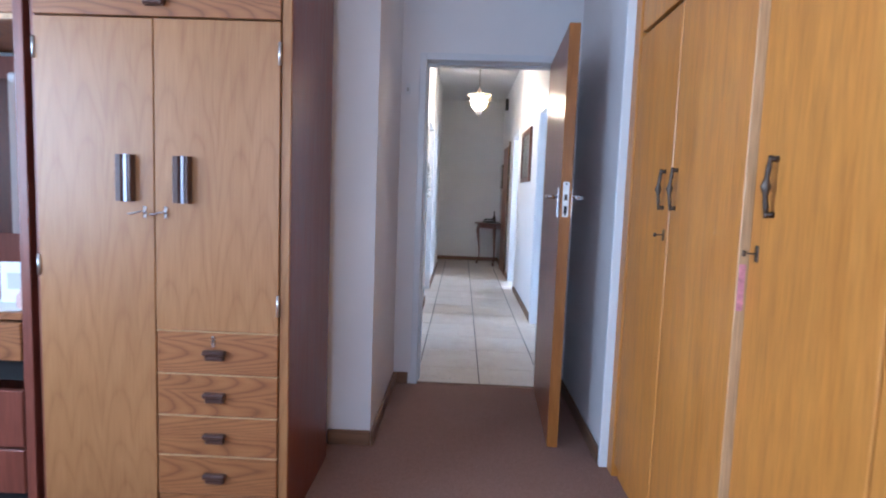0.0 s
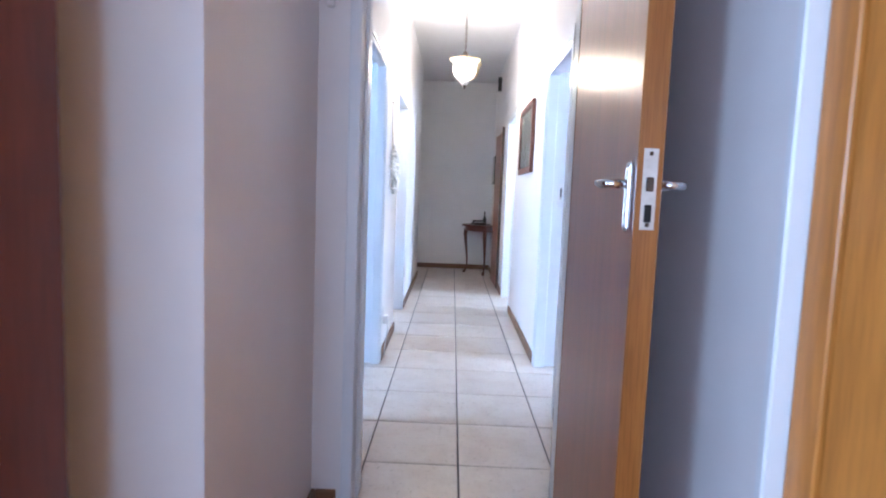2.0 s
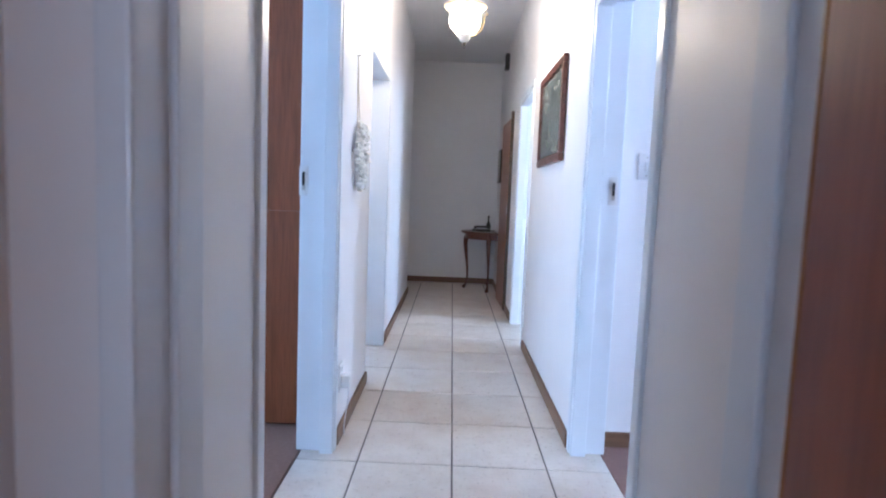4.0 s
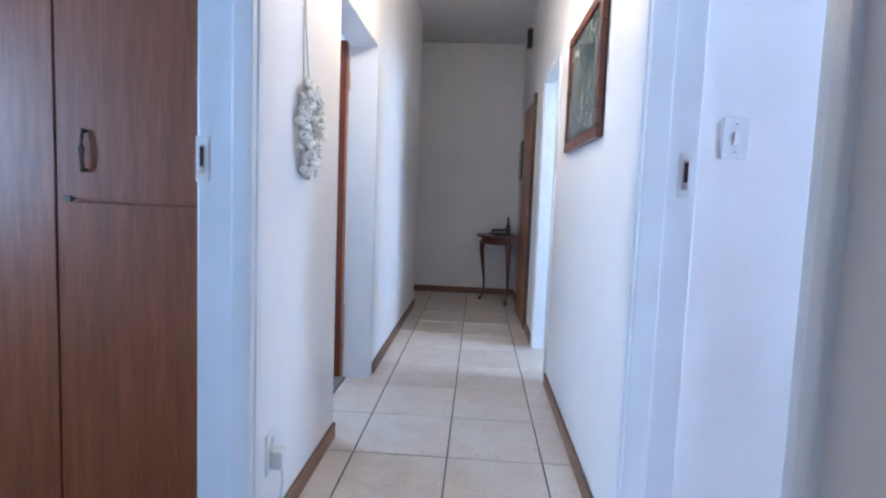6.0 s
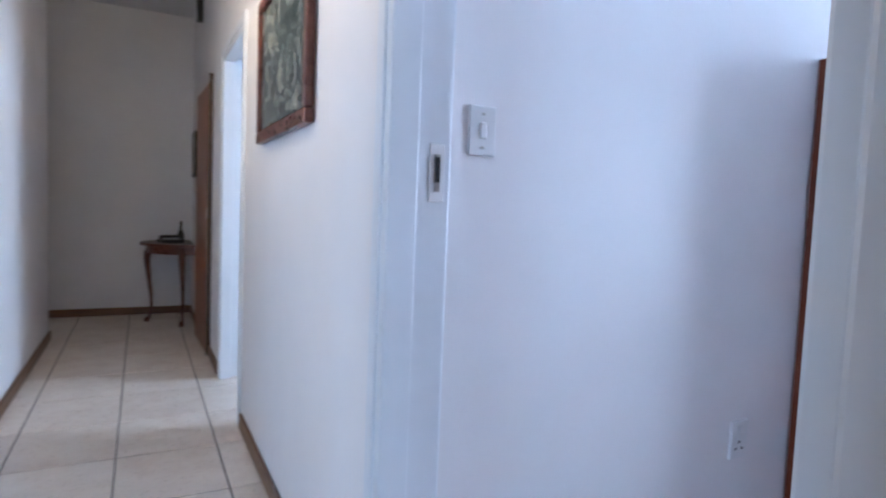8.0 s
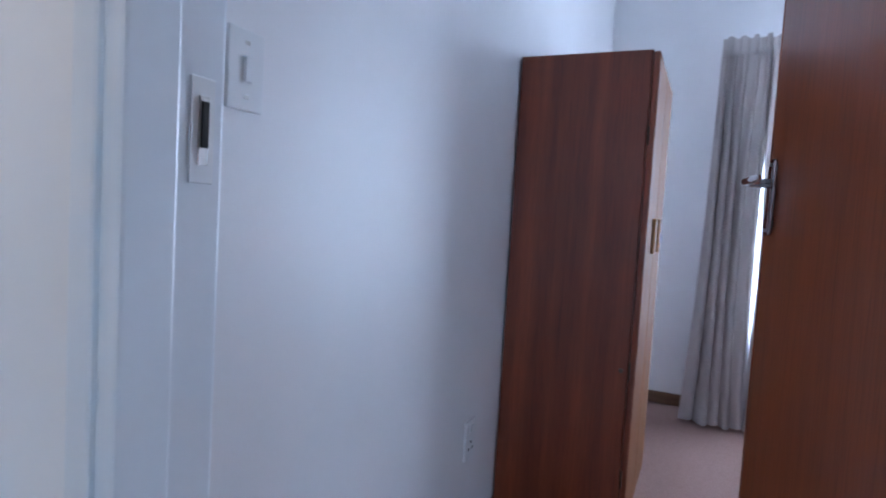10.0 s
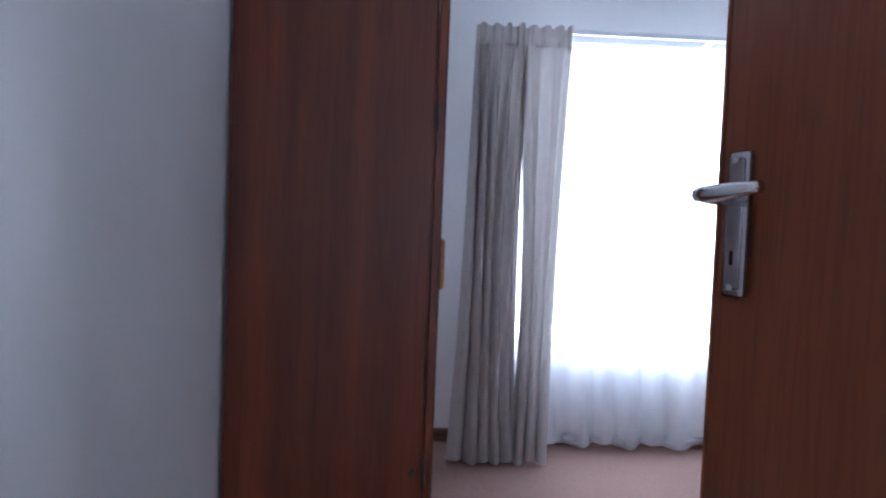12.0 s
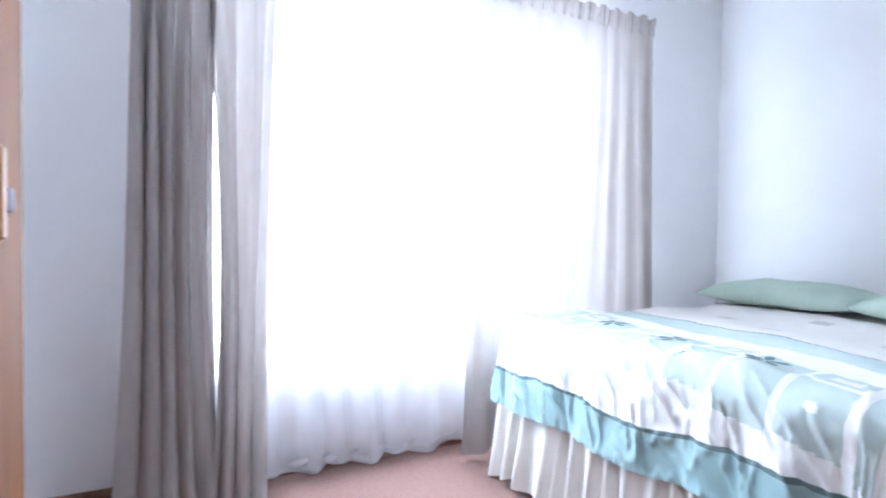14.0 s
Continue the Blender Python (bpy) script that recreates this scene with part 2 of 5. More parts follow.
def tile_material():
    m, n, l, b = material("glazed_floor_tile")
    v = coords(n, l, (1, 1, 1), True)
    f = noise_tex(n, l, v, 7, 6, 0.6)
    g = noise_tex(n, l, v, 60, 4, 0.6)
    c = ramp(n, l, f, [(0.28, (0.62, 0.53, 0.46)), (0.55, (0.70, 0.63, 0.56)), (0.8, (0.74, 0.68, 0.62))])
    c = mixc(n, l, 0.35, c, ramp(n, l, g, [(0.3, (0.82, 0.80, 0.78)), (0.6, (1, 1, 1))]), "MULTIPLY")
    oi = n.new("ShaderNodeObjectInfo")
    c = mixc(n, l, 0.5, c, ramp(n, l, oi.outputs["Random"], [(0, (0.90, 0.88, 0.87)), (1, (1, 1, 1))]), "MULTIPLY")
    l.new(c, b.inputs["Base Color"])
    l.new(ramp(n, l, g, [(0.3, (0.26,) * 3), (0.7, (0.36,) * 3)]), b.inputs["Roughness"])
    bump(n, l, b, f, 0.06, 0.001)
    return m


M["tile"] = tile_material()


def cloth(name, colour, through_light, transparent=0.0, weave=700):
    m, n, l, b = material(name)
    n.remove(b)
    v = coords(n, l)
    col = ramp(n, l, noise_tex(n, l, v, 8, 4), [(0.3, tuple(c * 0.93 for c in colour)), (0.7, colour)])
    d, t = n.new("ShaderNodeBsdfDiffuse"), n.new("ShaderNodeBsdfTranslucent")
    mx = n.new("ShaderNodeMixShader")
    mx.inputs[0].default_value = through_light
    l.new(col, d.inputs[0]), l.new(col, t.inputs[0])
    bp = n.new("ShaderNodeBump")
    bp.inputs["Strength"].default_value = 0.12
    bp.inputs["Distance"].default_value = 0.001
    l.new(noise_tex(n, l, v, weave, 2), bp.inputs["Height"])
    l.new(bp.outputs[0], d.inputs["Normal"])
    l.new(d.outputs[0], mx.inputs[1]), l.new(t.outputs[0], mx.inputs[2])
    out = mx.outputs[0]
    if transparent:
        tr, m2 = n.new("ShaderNodeBsdfTransparent"), n.new("ShaderNodeMixShader")
        m2.inputs[0].default_value = transparent
        l.new(out, m2.inputs[1]), l.new(tr.outputs[0], m2.inputs[2])
        out = m2.outputs[0]
    l.new(out, n["Material Output"].inputs[0])
    return m


M["drape"] = cloth("drape_taupe", (0.45, 0.405, 0.39), 0.15)
M["net"] = cloth("net_voile", (0.86, 0.86, 0.90), 0.5, 0.38)


def glass(name, tint=(1, 1, 1), rough=0.0):
    m, n, l, b = material(name)
    b.inputs["Base Color"].default_value = (*tint, 1)
    b.inputs["Transmission Weight"].default_value = 1.0
    b.inputs["Roughness"].default_value = rough
    b.inputs["IOR"].default_value = 1.45
    return m


M["glass"] = glass("window_glass")
M["mirror"] = plain("mirror", (0.85, 0.86, 0.87), 0.03, 1.0, var=0.01)


def glowing(name, colour, strength):
    m, n, l, b = material(name)
    n.remove(b)
    e = n.new("ShaderNodeEmission")
    e.inputs[0].default_value, e.inputs[1].default_value = (*colour, 1), strength
    l.new(e.outputs[0], n["Material Output"].inputs[0])
    return m


M["filament"] = glowing("lit_bulb", (1.0, 0.80, 0.52), 10)
M["day"] = glowing("bright_overcast_distance", (0.90, 0.95, 1.0), 7)


def lamp_glass():
    m, n, l, b = material("lamp_shade_glass")
    n.remove(b)
    tr, tl, gl = n.new("ShaderNodeBsdfTransparent"), n.new("ShaderNodeBsdfTranslucent"), n.new("ShaderNodeBsdfGlossy")
    tr.inputs[0].default_value, tl.inputs[0].default_value = (1, 0.93, 0.78, 1), (1, 0.86, 0.58, 1)
    gl.inputs["Roughness"].default_value = 0.08
    a, c = n.new("ShaderNodeMixShader"), n.new("ShaderNodeMixShader")
    a.inputs[0].default_value, c.inputs[0].default_value = 0.22, 0.10
    l.new(tr.outputs[0], a.inputs[1]), l.new(tl.outputs[0], a.inputs[2])
    l.new(a.outputs[0], c.inputs[1]), l.new(gl.outputs[0], c.inputs[2])
    l.new(c.outputs[0], n["Material Output"].inputs[0])
    return m


M["lamp_glass"] = lamp_glass()


def painting_material():
    m, n, l, b = material("landscape_painting")
    v = coords(n, l)
    f = noise_tex(n, l, v, 9, 6, 0.65, 0.8)
    g = noise_tex(n, l, v, 26, 5, 0.7, 0.5)
    c = ramp(n, l, f, [(0.36, (0.012, 0.02, 0.025)), (0.47, (0.05, 0.08, 0.09)), (0.56, (0.16, 0.19, 0.18)), (0.68, (0.45, 0.44, 0.38))])
    d = ramp(n, l, g, [(0.38, (0.015, 0.022, 0.025)), (0.52, (0.10, 0.13, 0.135)), (0.66, (0.62, 0.62, 0.56))])
    l.new(mixc(n, l, 0.45, c, d), b.inputs["Base Color"])
    b.inputs["Roughness"].default_value = 0.22
    return m


M["painting"] = painting_material()


def brick_paint():
    """White paint over brickwork: only the joints show, as fine relief."""
    m, n, l, b = material("painted_brickwork")
    v = coords(n, l)
    sep, com = n.new("ShaderNodeSeparateXYZ"), n.new("ShaderNodeCombineXYZ")
    l.new(v, sep.inputs[0])
    l.new(sep.outputs["X"], com.inputs["X"]), l.new(sep.outputs["Z"], com.inputs["Y"])
    t = n.new("ShaderNodeTexBrick")
    t.inputs["Scale"].default_value = 1.0
    t.inputs["Brick Width"].default_value, t.inputs["Row Height"].default_value, t.inputs["Mortar Size"].default_value = 0.23, 0.086, 0.006
    l.new(com.outputs[0], t.inputs["Vector"])
    f = noise_tex(n, l, v, 2.2, 5)
    l.new(ramp(n, l, f, [(0.3, (0.73, 0.725, 0.735)), (0.7, (0.78, 0.775, 0.785))]), b.inputs["Base Color"])
    b.inputs["Roughness"].default_value = 0.5
    inv = n.new("ShaderNodeInvert")
    l.new(t.outputs["Fac"], inv.inputs["Color"])
    bump(n, l, b, inv.outputs[0], 0.25, 0.003)
    return m


# ---- builders ----
def thing(name, label, category, x=0, y=0, z=0, rz=0, group="", kind=""):
    o = new(name)
    o.empty_display_size = 0.1
    o.matrix_world = pose(x, y, z, 0, 0, rz)
    return tagged(o, label, category, group, kind)


def mesh_of(name, bm, mats, smooth=False):
    me = bpy.data.meshes.new(name)
    bmesh.ops.recalc_face_normals(bm, faces=bm.faces)
    bm.to_mesh(me)
    bm.free()
    for m in mats if isinstance(mats, (list, tuple)) else [mats]:
        me.materials.append(m)
    if smooth:
        for p in me.polygons:
            p.use_smooth = True
    return me


def part(name, bm, mat, parent=None, label="", smooth=False):
    o = new(name, mesh_of(name, bm, mat, smooth))
    if parent:
        o.parent = parent
    if label:
        o["label"] = label
    return o


def box(bm, x0, x1, y0, y1, z0, z1, bevel=0.0, seg=1):
    r = bmesh.ops.create_cube(bm, size=1.0)
    vs = r["verts"]
    for v in vs:
        v.co = Vector((x0 + (v.co.x + 0.5) * (x1 - x0), y0 + (v.co.y + 0.5) * (y1 - y0), z0 + (v.co.z + 0.5) * (z1 - z0)))
    if bevel:
        es = list({e for v in vs for e in v.link_edges})
        bmesh.ops.bevel(bm, geom=es, offset=bevel, segments=seg, profile=0.6, affect="EDGES")
    return bm


def boxes(*specs, bevel=0.0, seg=1):
    bm = bmesh.new()
    for s in specs:
        box(bm, *s, bevel=bevel, seg=seg)
    return bm


def lathe(bm, profile, n=24, axis_at=(0, 0), ripple=0.0, waves=8, caps=True):
    """Turn (radius, z) pairs round an upright axis."""
    rings = []
    for r, z in profile:
        ring = []
        for i in range(n):
            a = 2 * math.pi * i / n
            rr = r * (1 + ripple * math.cos(waves * a) * abs(z - profile[-1][1]) / abs(profile[0][1] - profile[-1][1]))
            ring.append(bm.verts.new((axis_at[0] + rr * math.cos(a), axis_at[1] + rr * math.sin(a), z)))
        rings.append(ring)
    for a, b in zip(rings, rings[1:]):
        for i in range(n):
            bm.faces.new((a[i], a[(i + 1) % n], b[(i + 1) % n], b[i]))
    if caps:
        for ring in (rings[0], rings[-1]):
            bm.faces.new(ring)
    return bm


def tube(bm, pts, r, n=8):
    """A round bar of radius r (or radii) along points."""
    pts = [Vector(p) for p in pts]
    rad = r if isinstance(r, (list, tuple)) else [r] * len(pts)
    rings = []
    side = None
    for i, p in enumerate(pts):
        d = (pts[min(i + 1, len(pts) - 1)] - pts[max(i - 1, 0)]).normalized()
        if side is None:
            side = d.orthogonal().normalized()
        side = (side - d * side.dot(d)).normalized()
        up = d.cross(side)
        rings.append([bm.verts.new(p + rad[i] * (math.cos(2 * math.pi * k / n) * side + math.sin(2 * math.pi * k / n) * up)) for k in range(n)])
    for a, b in zip(rings, rings[1:]):
        for k in range(n):
            bm.faces.new((a[k], a[(k + 1) % n], b[(k + 1) % n], b[k]))
    bm.faces.new(rings[0]), bm.faces.new(rings[-1])
    return bm


def sheet(bm, nu, nv, f, mat_of=None):
    """A grid surface: f(u, v) gives the place for u, v in 0..1."""
    g = [[bm.verts.new(f(i / nu, j / nv)) for j in range(nv + 1)] for i in range(nu + 1)]
    for i in range(nu):
        for j in range(nv):
            fc = bm.faces.new((g[i][j], g[i + 1][j], g[i + 1][j + 1], g[i][j + 1]))
            if mat_of:
                fc.material_index = mat_of((i + 0.5) / nu, (j + 0.5) / nv)
    return bm


def structure(name, bm, mat, label, category):
    return tagged(part(name, bm, mat), label, category, kind="structure")


# ---- the shell of the place ----
H = 2.85          # ceiling height
DH = 1.985        # door height
LX, RX = -0.545, 0.525   # faces of the passage walls
structure("ground", boxes((-7, 8, -7, 12, -0.3, -0.02)), M["slab"], "grey concrete slab under all the rooms", "ground")
structure("floor_bedroom", boxes((-2.8, 1.2, -3.7, 2.0, -0.02, 0.0)), M["carpet"], "brown short-pile carpet on the bedroom floor", "carpet")
structure("floor_guest_room", boxes((0.662, 4.0, 0.0, 4.0, -0.02, 0.0)), M["carpet_pink"], "rose-brown flecked carpet on the guest room floor", "carpet")
structure("floor_study", boxes((-3.6, -0.69, 2.1, 4.65, -0.02, 0.0)), M["carpet"], "brown carpet in the side room", "carpet")
structure("floor_bathroom", boxes((-3.0, -0.69, 4.7, 8.0, -0.02, 0.0)), M["carpet_grey"], "grey-brown floor in the side room", "floor")
structure("floor_side_room", boxes((0.662, 3.5, 4.1, 9.0, -0.02, 0.0)), M["carpet_grey"], "pale carpet in the side room", "carpet")
structure("ceiling", boxes((-3.9, 4.3, -3.9, 9.2, H, H + 0.15)), M["ceiling"], "white painted flat ceiling", "ceiling")


def wall(name, label, *specs):
    return structure(name, boxes(*specs), M["wall"], label, "wall")


B = -0.02
wall("wall_bedroom_door", "white painted wall around the bedroom doorway",
     (-0.56, -0.452, 1.98, 2.12, B, H), (0.392, 0.50, 1.98, 2.12, B, H), (-0.452, 0.392, 1.98, 2.12, DH + 0.04, H))
wall("wall_bedroom_pier", "white painted wall pier beside the wardrobe", (-2.8, -0.56, 1.06, 2.12, B, H))
wall("wall_bedroom_stub", "white painted wall behind the open bedroom door", (0.50, 0.662, 0.975, 2.12, B, H))
wall("wall_bedroom_west", "white painted bedroom wall with a wide window",
     (-2.95, -2.8, -3.85, -2.25, B, H), (-2.95, -2.8, -0.25, 2.12, B, H), (-2.95, -2.8, -2.25, -0.25, B, 0.8), (-2.95, -2.8, -2.25, -0.25, 2.1, H))
wall("wall_bedroom_east", "white painted wall behind the cupboards", (1.14, 1.25, -3.85, 0.975, B, H))
wall("wall_bedroom_south", "white painted bedroom wall with a wide window",
     (-2.8, -1.9, -3.85, -3.7, B, H), (0.1, 1.14, -3.85, -3.7, B, H), (-1.9, 0.1, -3.85, -3.7, B, 0.8), (-1.9, 0.1, -3.85, -3.7, 2.1, H))
wall("wall_passage_west", "white painted passage wall with two doorways",
     (-0.69, LX, 2.12, 2.765, B, H), (-0.69, LX, 2.765, 3.835, DH + 0.04, H), (-0.69, LX, 3.835, 4.75, B, H),
     (-0.69, LX, 4.75, 5.68, DH + 0.0, H), (-0.69, LX, 5.68, 8.03, B, H))
wall("wall_passage_east", "white painted passage wall with two doorways",
     (0.502, 0.662, 2.12, 2.925, B, H), (RX, 0.662, 2.925, 3.92, DH + 0.04, H), (RX, 0.662, 3.92, 5.72, B, H),
     (RX, 0.662, 5.72, 6.62, DH + 0.04, H), (RX, 0.662, 6.62, 8.97, B, H))
wall("wall_passage_end", "white painted brick wall closing the passage", (-2.6, 0.662, 8.97, 9.12, B, H))
wall("wall_lobby", "white painted wall of the side lobby", (-2.6, -0.69, 7.93, 8.03, B, H), (-2.75, -2.6, 7.93, 9.12, B, H))
wall("wall_study_north", "white painted wall between the side rooms", (-3.75, -0.69, 4.62, 4.70, B, H))
wall("wall_study_west", "white painted side room wall with a window",
     (-3.75, -3.6, 2.0, 2.14, B, H), (-3.75, -3.6, 2.62, 4.62, B, H), (-3.75, -3.6, 2.14, 2.62, B, 0.85), (-3.75, -3.6, 2.14, 2.62, 2.05, H))
wall("wall_study_south", "white painted side room wall", (-3.75, -2.8, 1.98, 2.12, B, H))
wall("wall_bathroom_west", "white painted side room wall with a window",
     (-3.15, -3.0, 4.70, 5.6, B, H), (-3.15, -3.0, 6.8, 8.03, B, H), (-3.15, -3.0, 5.6, 6.8, B, 0.95), (-3.15, -3.0, 5.6, 6.8, 2.05, H))
wall("wall_guest_north", "white painted guest room wall with a light switch", (0.662, 4.2, 3.98, 4.12, B, H))
wall("wall_guest_south", "white painted guest room wall behind the bed", (1.25, 4.2, -0.12, 0.03, B, H))
wall("wall_guest_west", "white painted guest room wall", (1.25, 1.35, 0.03, 1.98, B, H), (0.662, 1.35, 1.98, 2.12, B, H))
WY0, WY1, WZ0, WZ1 = 1.10, 3.09, 0.50, 2.11
wall("wall_guest_east", "white painted guest room wall with a large window",
     (4.0, 4.2, 0.03, WY0, B, H), (4.0, 4.2, WY1, 3.98, B, H), (4.0, 4.2, WY0, WY1, B, WZ0), (4.0, 4.2, WY0, WY1, WZ1, H))
wall("wall_side_room_east", "white painted side room wall with a window",
     (3.5, 3.65, 4.12, 4.9, B, H), (3.5, 3.65, 6.3, 9.12, B, H), (3.5, 3.65, 4.9, 6.3, B, 0.9), (3.5, 3.65, 4.9, 6.3, 2.05, H))
wall("wall_side_room_north", "white painted side room wall", (0.662, 3.65, 8.97, 9.12, B, H))
_ew = bpy.data.objects["wall_passage_end"]
_ew.data.materials[0] = brick_paint()
structure("trim_pier_corner", boxes((0.488, 0.532, 0.948, 0.974, 0, 2.4), bevel=0.004), M["plaster_trim"], "white painted corner strip beside the cupboards", "trim")


def window(name, label, x, y0, y1, z0, z1, panes=3):
    """A white steel window in a wall that runs along y."""
    o = thing(name, label, "window", x, 0, 0, kind="structure")
    bm = boxes((-0.025, 0.025, y0, y0 + 0.05, z0, z1), (-0.025, 0.025, y1 - 0.05, y1, z0, z1),
               (-0.025, 0.025, y0 + 0.05, y1 - 0.05, z0, z0 + 0.05), (-0.025, 0.025, y0 + 0.05, y1 - 0.05, z1 - 0.05, z1), bevel=0.004)
    part("window_frame", bm, M["frame_paint"], o)
    w = (y1 - y0 - 0.1) / panes
    for i in range(panes):
        a = y0 + 0.05 + i * w
        if i:
            part("mullion", boxes((-0.02, 0.02, a - 0.016, a + 0.016, z0 + 0.05, z1 - 0.05), bevel=0.003), M["frame_paint"], o)
        p = part("pane", boxes((-0.003, 0.003, a + 0.016, a + w - 0.016, z0 + 0.05, z1 - 0.05)), M["glass"], o)
        p.visible_shadow = False
    part("window_sill", boxes((-0.16, -0.03, y0, y1, z0 - 0.03, z0 + 0.004) if x > 0 else (0.03, 0.16, y0, y1, z0 - 0.03, z0 + 0.004), bevel=0.005), M["frame_paint"], o)
    return o


window("window_1", "white steel window behind net curtains", 4.155, WY0, WY1, WZ0, WZ1)
window("window_2", "white steel window of the side room", -3.70, 2.14, 2.62, 0.85, 2.05, 1)
window("window_3", "white steel window of the side room", -3.10, 5.6, 6.8, 0.95, 2.05, 2)
window("window_4", "white steel window of the side room", 3.60, 4.9, 6.3, 0.9, 2.05, 2)
window("window_6", "white steel bedroom window", -2.90, -2.25, -0.25, 0.8, 2.1, 3)
_w5 = thing("window_5", "white steel bedroom window", "window", 0, -3.8, 0, kind="structure")
part("window_frame", boxes((-1.9, -1.85, -0.02, 0.02, 0.8, 2.1), (0.05, 0.1, -0.02, 0.02, 0.8, 2.1), (-1.85, 0.05, -0.02, 0.02, 0.8, 0.85),
                           (-1.85, 0.05, -0.02, 0.02, 2.05, 2.1), (-0.92, -0.88, -0.02, 0.02, 0.85, 2.05), bevel=0.003), M["frame_paint"], _w5)
structure("backdrop", boxes((5.6, 5.62, -3.0, 7.5, -0.02, 5.0)), M["day"], "bright overcast daylight outside the window", "backdrop")


def door_frame(name, label, axis, a0, a1, w0, w1, stop, strike=None, proud=0.030, first=None):
    """Pressed steel frame with a deep stop. axis: the way the wall runs; a0..a1 the hole, w0..w1 the wall's faces, stop: its reach across the wall."""
    o = thing(name, label, "door frame", kind="structure")

    def bx(a, b, c, d, e, f):
        return (a, b, c, d, e, f) if axis == "x" else (c, d, a, b, e, f)
    t, lip = 0.042, 0.014
    for nm, p, q, s in (("jamb", a0, a0 + t, 1), ("jamb", a1 - t, a1, -1)):
        v0 = first if first is not None and s > 0 else w0
        bm = boxes(bx(p, q, v0 - lip, w1 + lip, 0, DH + t), bevel=0.006, seg=2)
        sp = (q - 0.002, q + proud) if s > 0 else (p - proud, p + 0.002)
        box(bm, *bx(*sp, stop[0] + v0 - w0, stop[1], 0, DH), bevel=0.005, seg=2)
        part(nm, bm, M["frame_paint"], o)
    bm = boxes(bx(a0 + t, a1 - t, w0 - lip, w1 + lip, DH, DH + t), bevel=0.006, seg=2)
    box(bm, *bx(a0 + t + proud, a1 - t - proud, *stop, DH - proud, DH + 0.002), bevel=0.005)
    part("frame_head", bm, M["frame_paint"], o)
    if strike:
        a, w, z, n = strike
        lo, hi = (a, a + 0.003) if n > 0 else (a - 0.003, a)
        part("strike_plate", boxes(bx(lo, hi, w - 0.018, w + 0.018, z - 0.062, z + 0.062), bevel=0.001), M["white_plastic"], o, "painted strike plate")
        lo, hi = (a + 0.003, a + 0.005) if n > 0 else (a - 0.005, a - 0.003)
        hole = part("latch_hole", boxes(bx(lo, hi, w - 0.007, w + 0.007, z - 0.040, z + 0.040)), M["steel"], o, "worn steel latch slot")
        # the hole's shade is a near-black block set on the plate
        part("slot", boxes(bx(lo + 0.0025 * n, hi + 0.0025 * n, w - 0.005, w + 0.005, z - 0.020, z + 0.034)), M["dark"], hole)
    return o


door_frame("door_frame_1", "pale grey painted steel frame of the bedroom door", "x", -0.452, 0.392, 1.98, 2.12, (2.05, 2.128), proud=0.012)
door_frame("door_frame_2", "pale blue-white steel frame of the side room doorway", "y", 2.765, 3.835, -0.69, LX, (-0.595, LX + 0.008), (3.793, -0.688, 1.183, -1))
door_frame("door_frame_3", "pale blue-white steel frame of the guest room doorway", "y", 2.925, 3.92, RX, 0.662, (RX - 0.008, 0.585), (3.878, 0.640, 1.19, -1), first=0.502)
door_frame("door_frame_4", "white painted steel frame of the far doorway", "y", 5.72, 6.62, RX, 0.662, (RX - 0.008, 0.585))
_f5 = thing("door_frame_5", "white painted steel frame beside an open door", "door frame", kind="structure")
part("jamb", boxes((-0.70, -0.535, 5.61, 5.68, 0, DH), bevel=0.006, seg=2), M["frame_paint"], _f5)
part("frame_head", boxes((-0.70, -0.535, 4.75, 5.61, DH - 0.035, DH + 0.0), bevel=0.006), M["frame_paint"], _f5)


def baseboard(name, runs):
    """Each run: x0, y0, x1, y1 of the wall foot and the side it stands out to."""
    i = 0
    for x0, x1, y0, y1 in runs:
        o = structure(name, boxes((x0, x1, y0, y1, 0.0, 0.072), bevel=0.004), M["baseboard"] if (y1 - y0) > (x1 - x0) else M["baseboard_x"], "brown wooden skirting board along the wall foot", "baseboard")
        i += 1


T = 0.016
baseboard("baseboard", [
    (-0.56 + 0.001, -0.56 + T, 1.06 - T, 1.978), (-0.76, -0.56, 1.06 - T, 1.059), (-0.543, -0.468, 1.98 - T, 1.979),
    (0.50 - T, 0.499, 0.98, 1.978),
    (LX + 0.001, LX + T, 2.14, 2.75), (LX + 0.001, LX + T, 3.85, 4.745), (LX + 0.001, LX + T, 5.695, 8.03),
    (0.502 - T, 0.501, 2.14, 2.910), (RX - T, RX - 0.001, 3.935, 5.69), (RX - T, RX - 0.001, 6.64, 7.18), (RX - T, RX - 0.001, 8.02, 8.95),
    (-2.6, RX - T, 8.97 - T, 8.969), (0.68, 3.98, 3.98 - T, 3.979), (4.0 - T, 3.999, 0.05, 3.96), (1.36, 3.98, 0.031, 0.03 + T)])


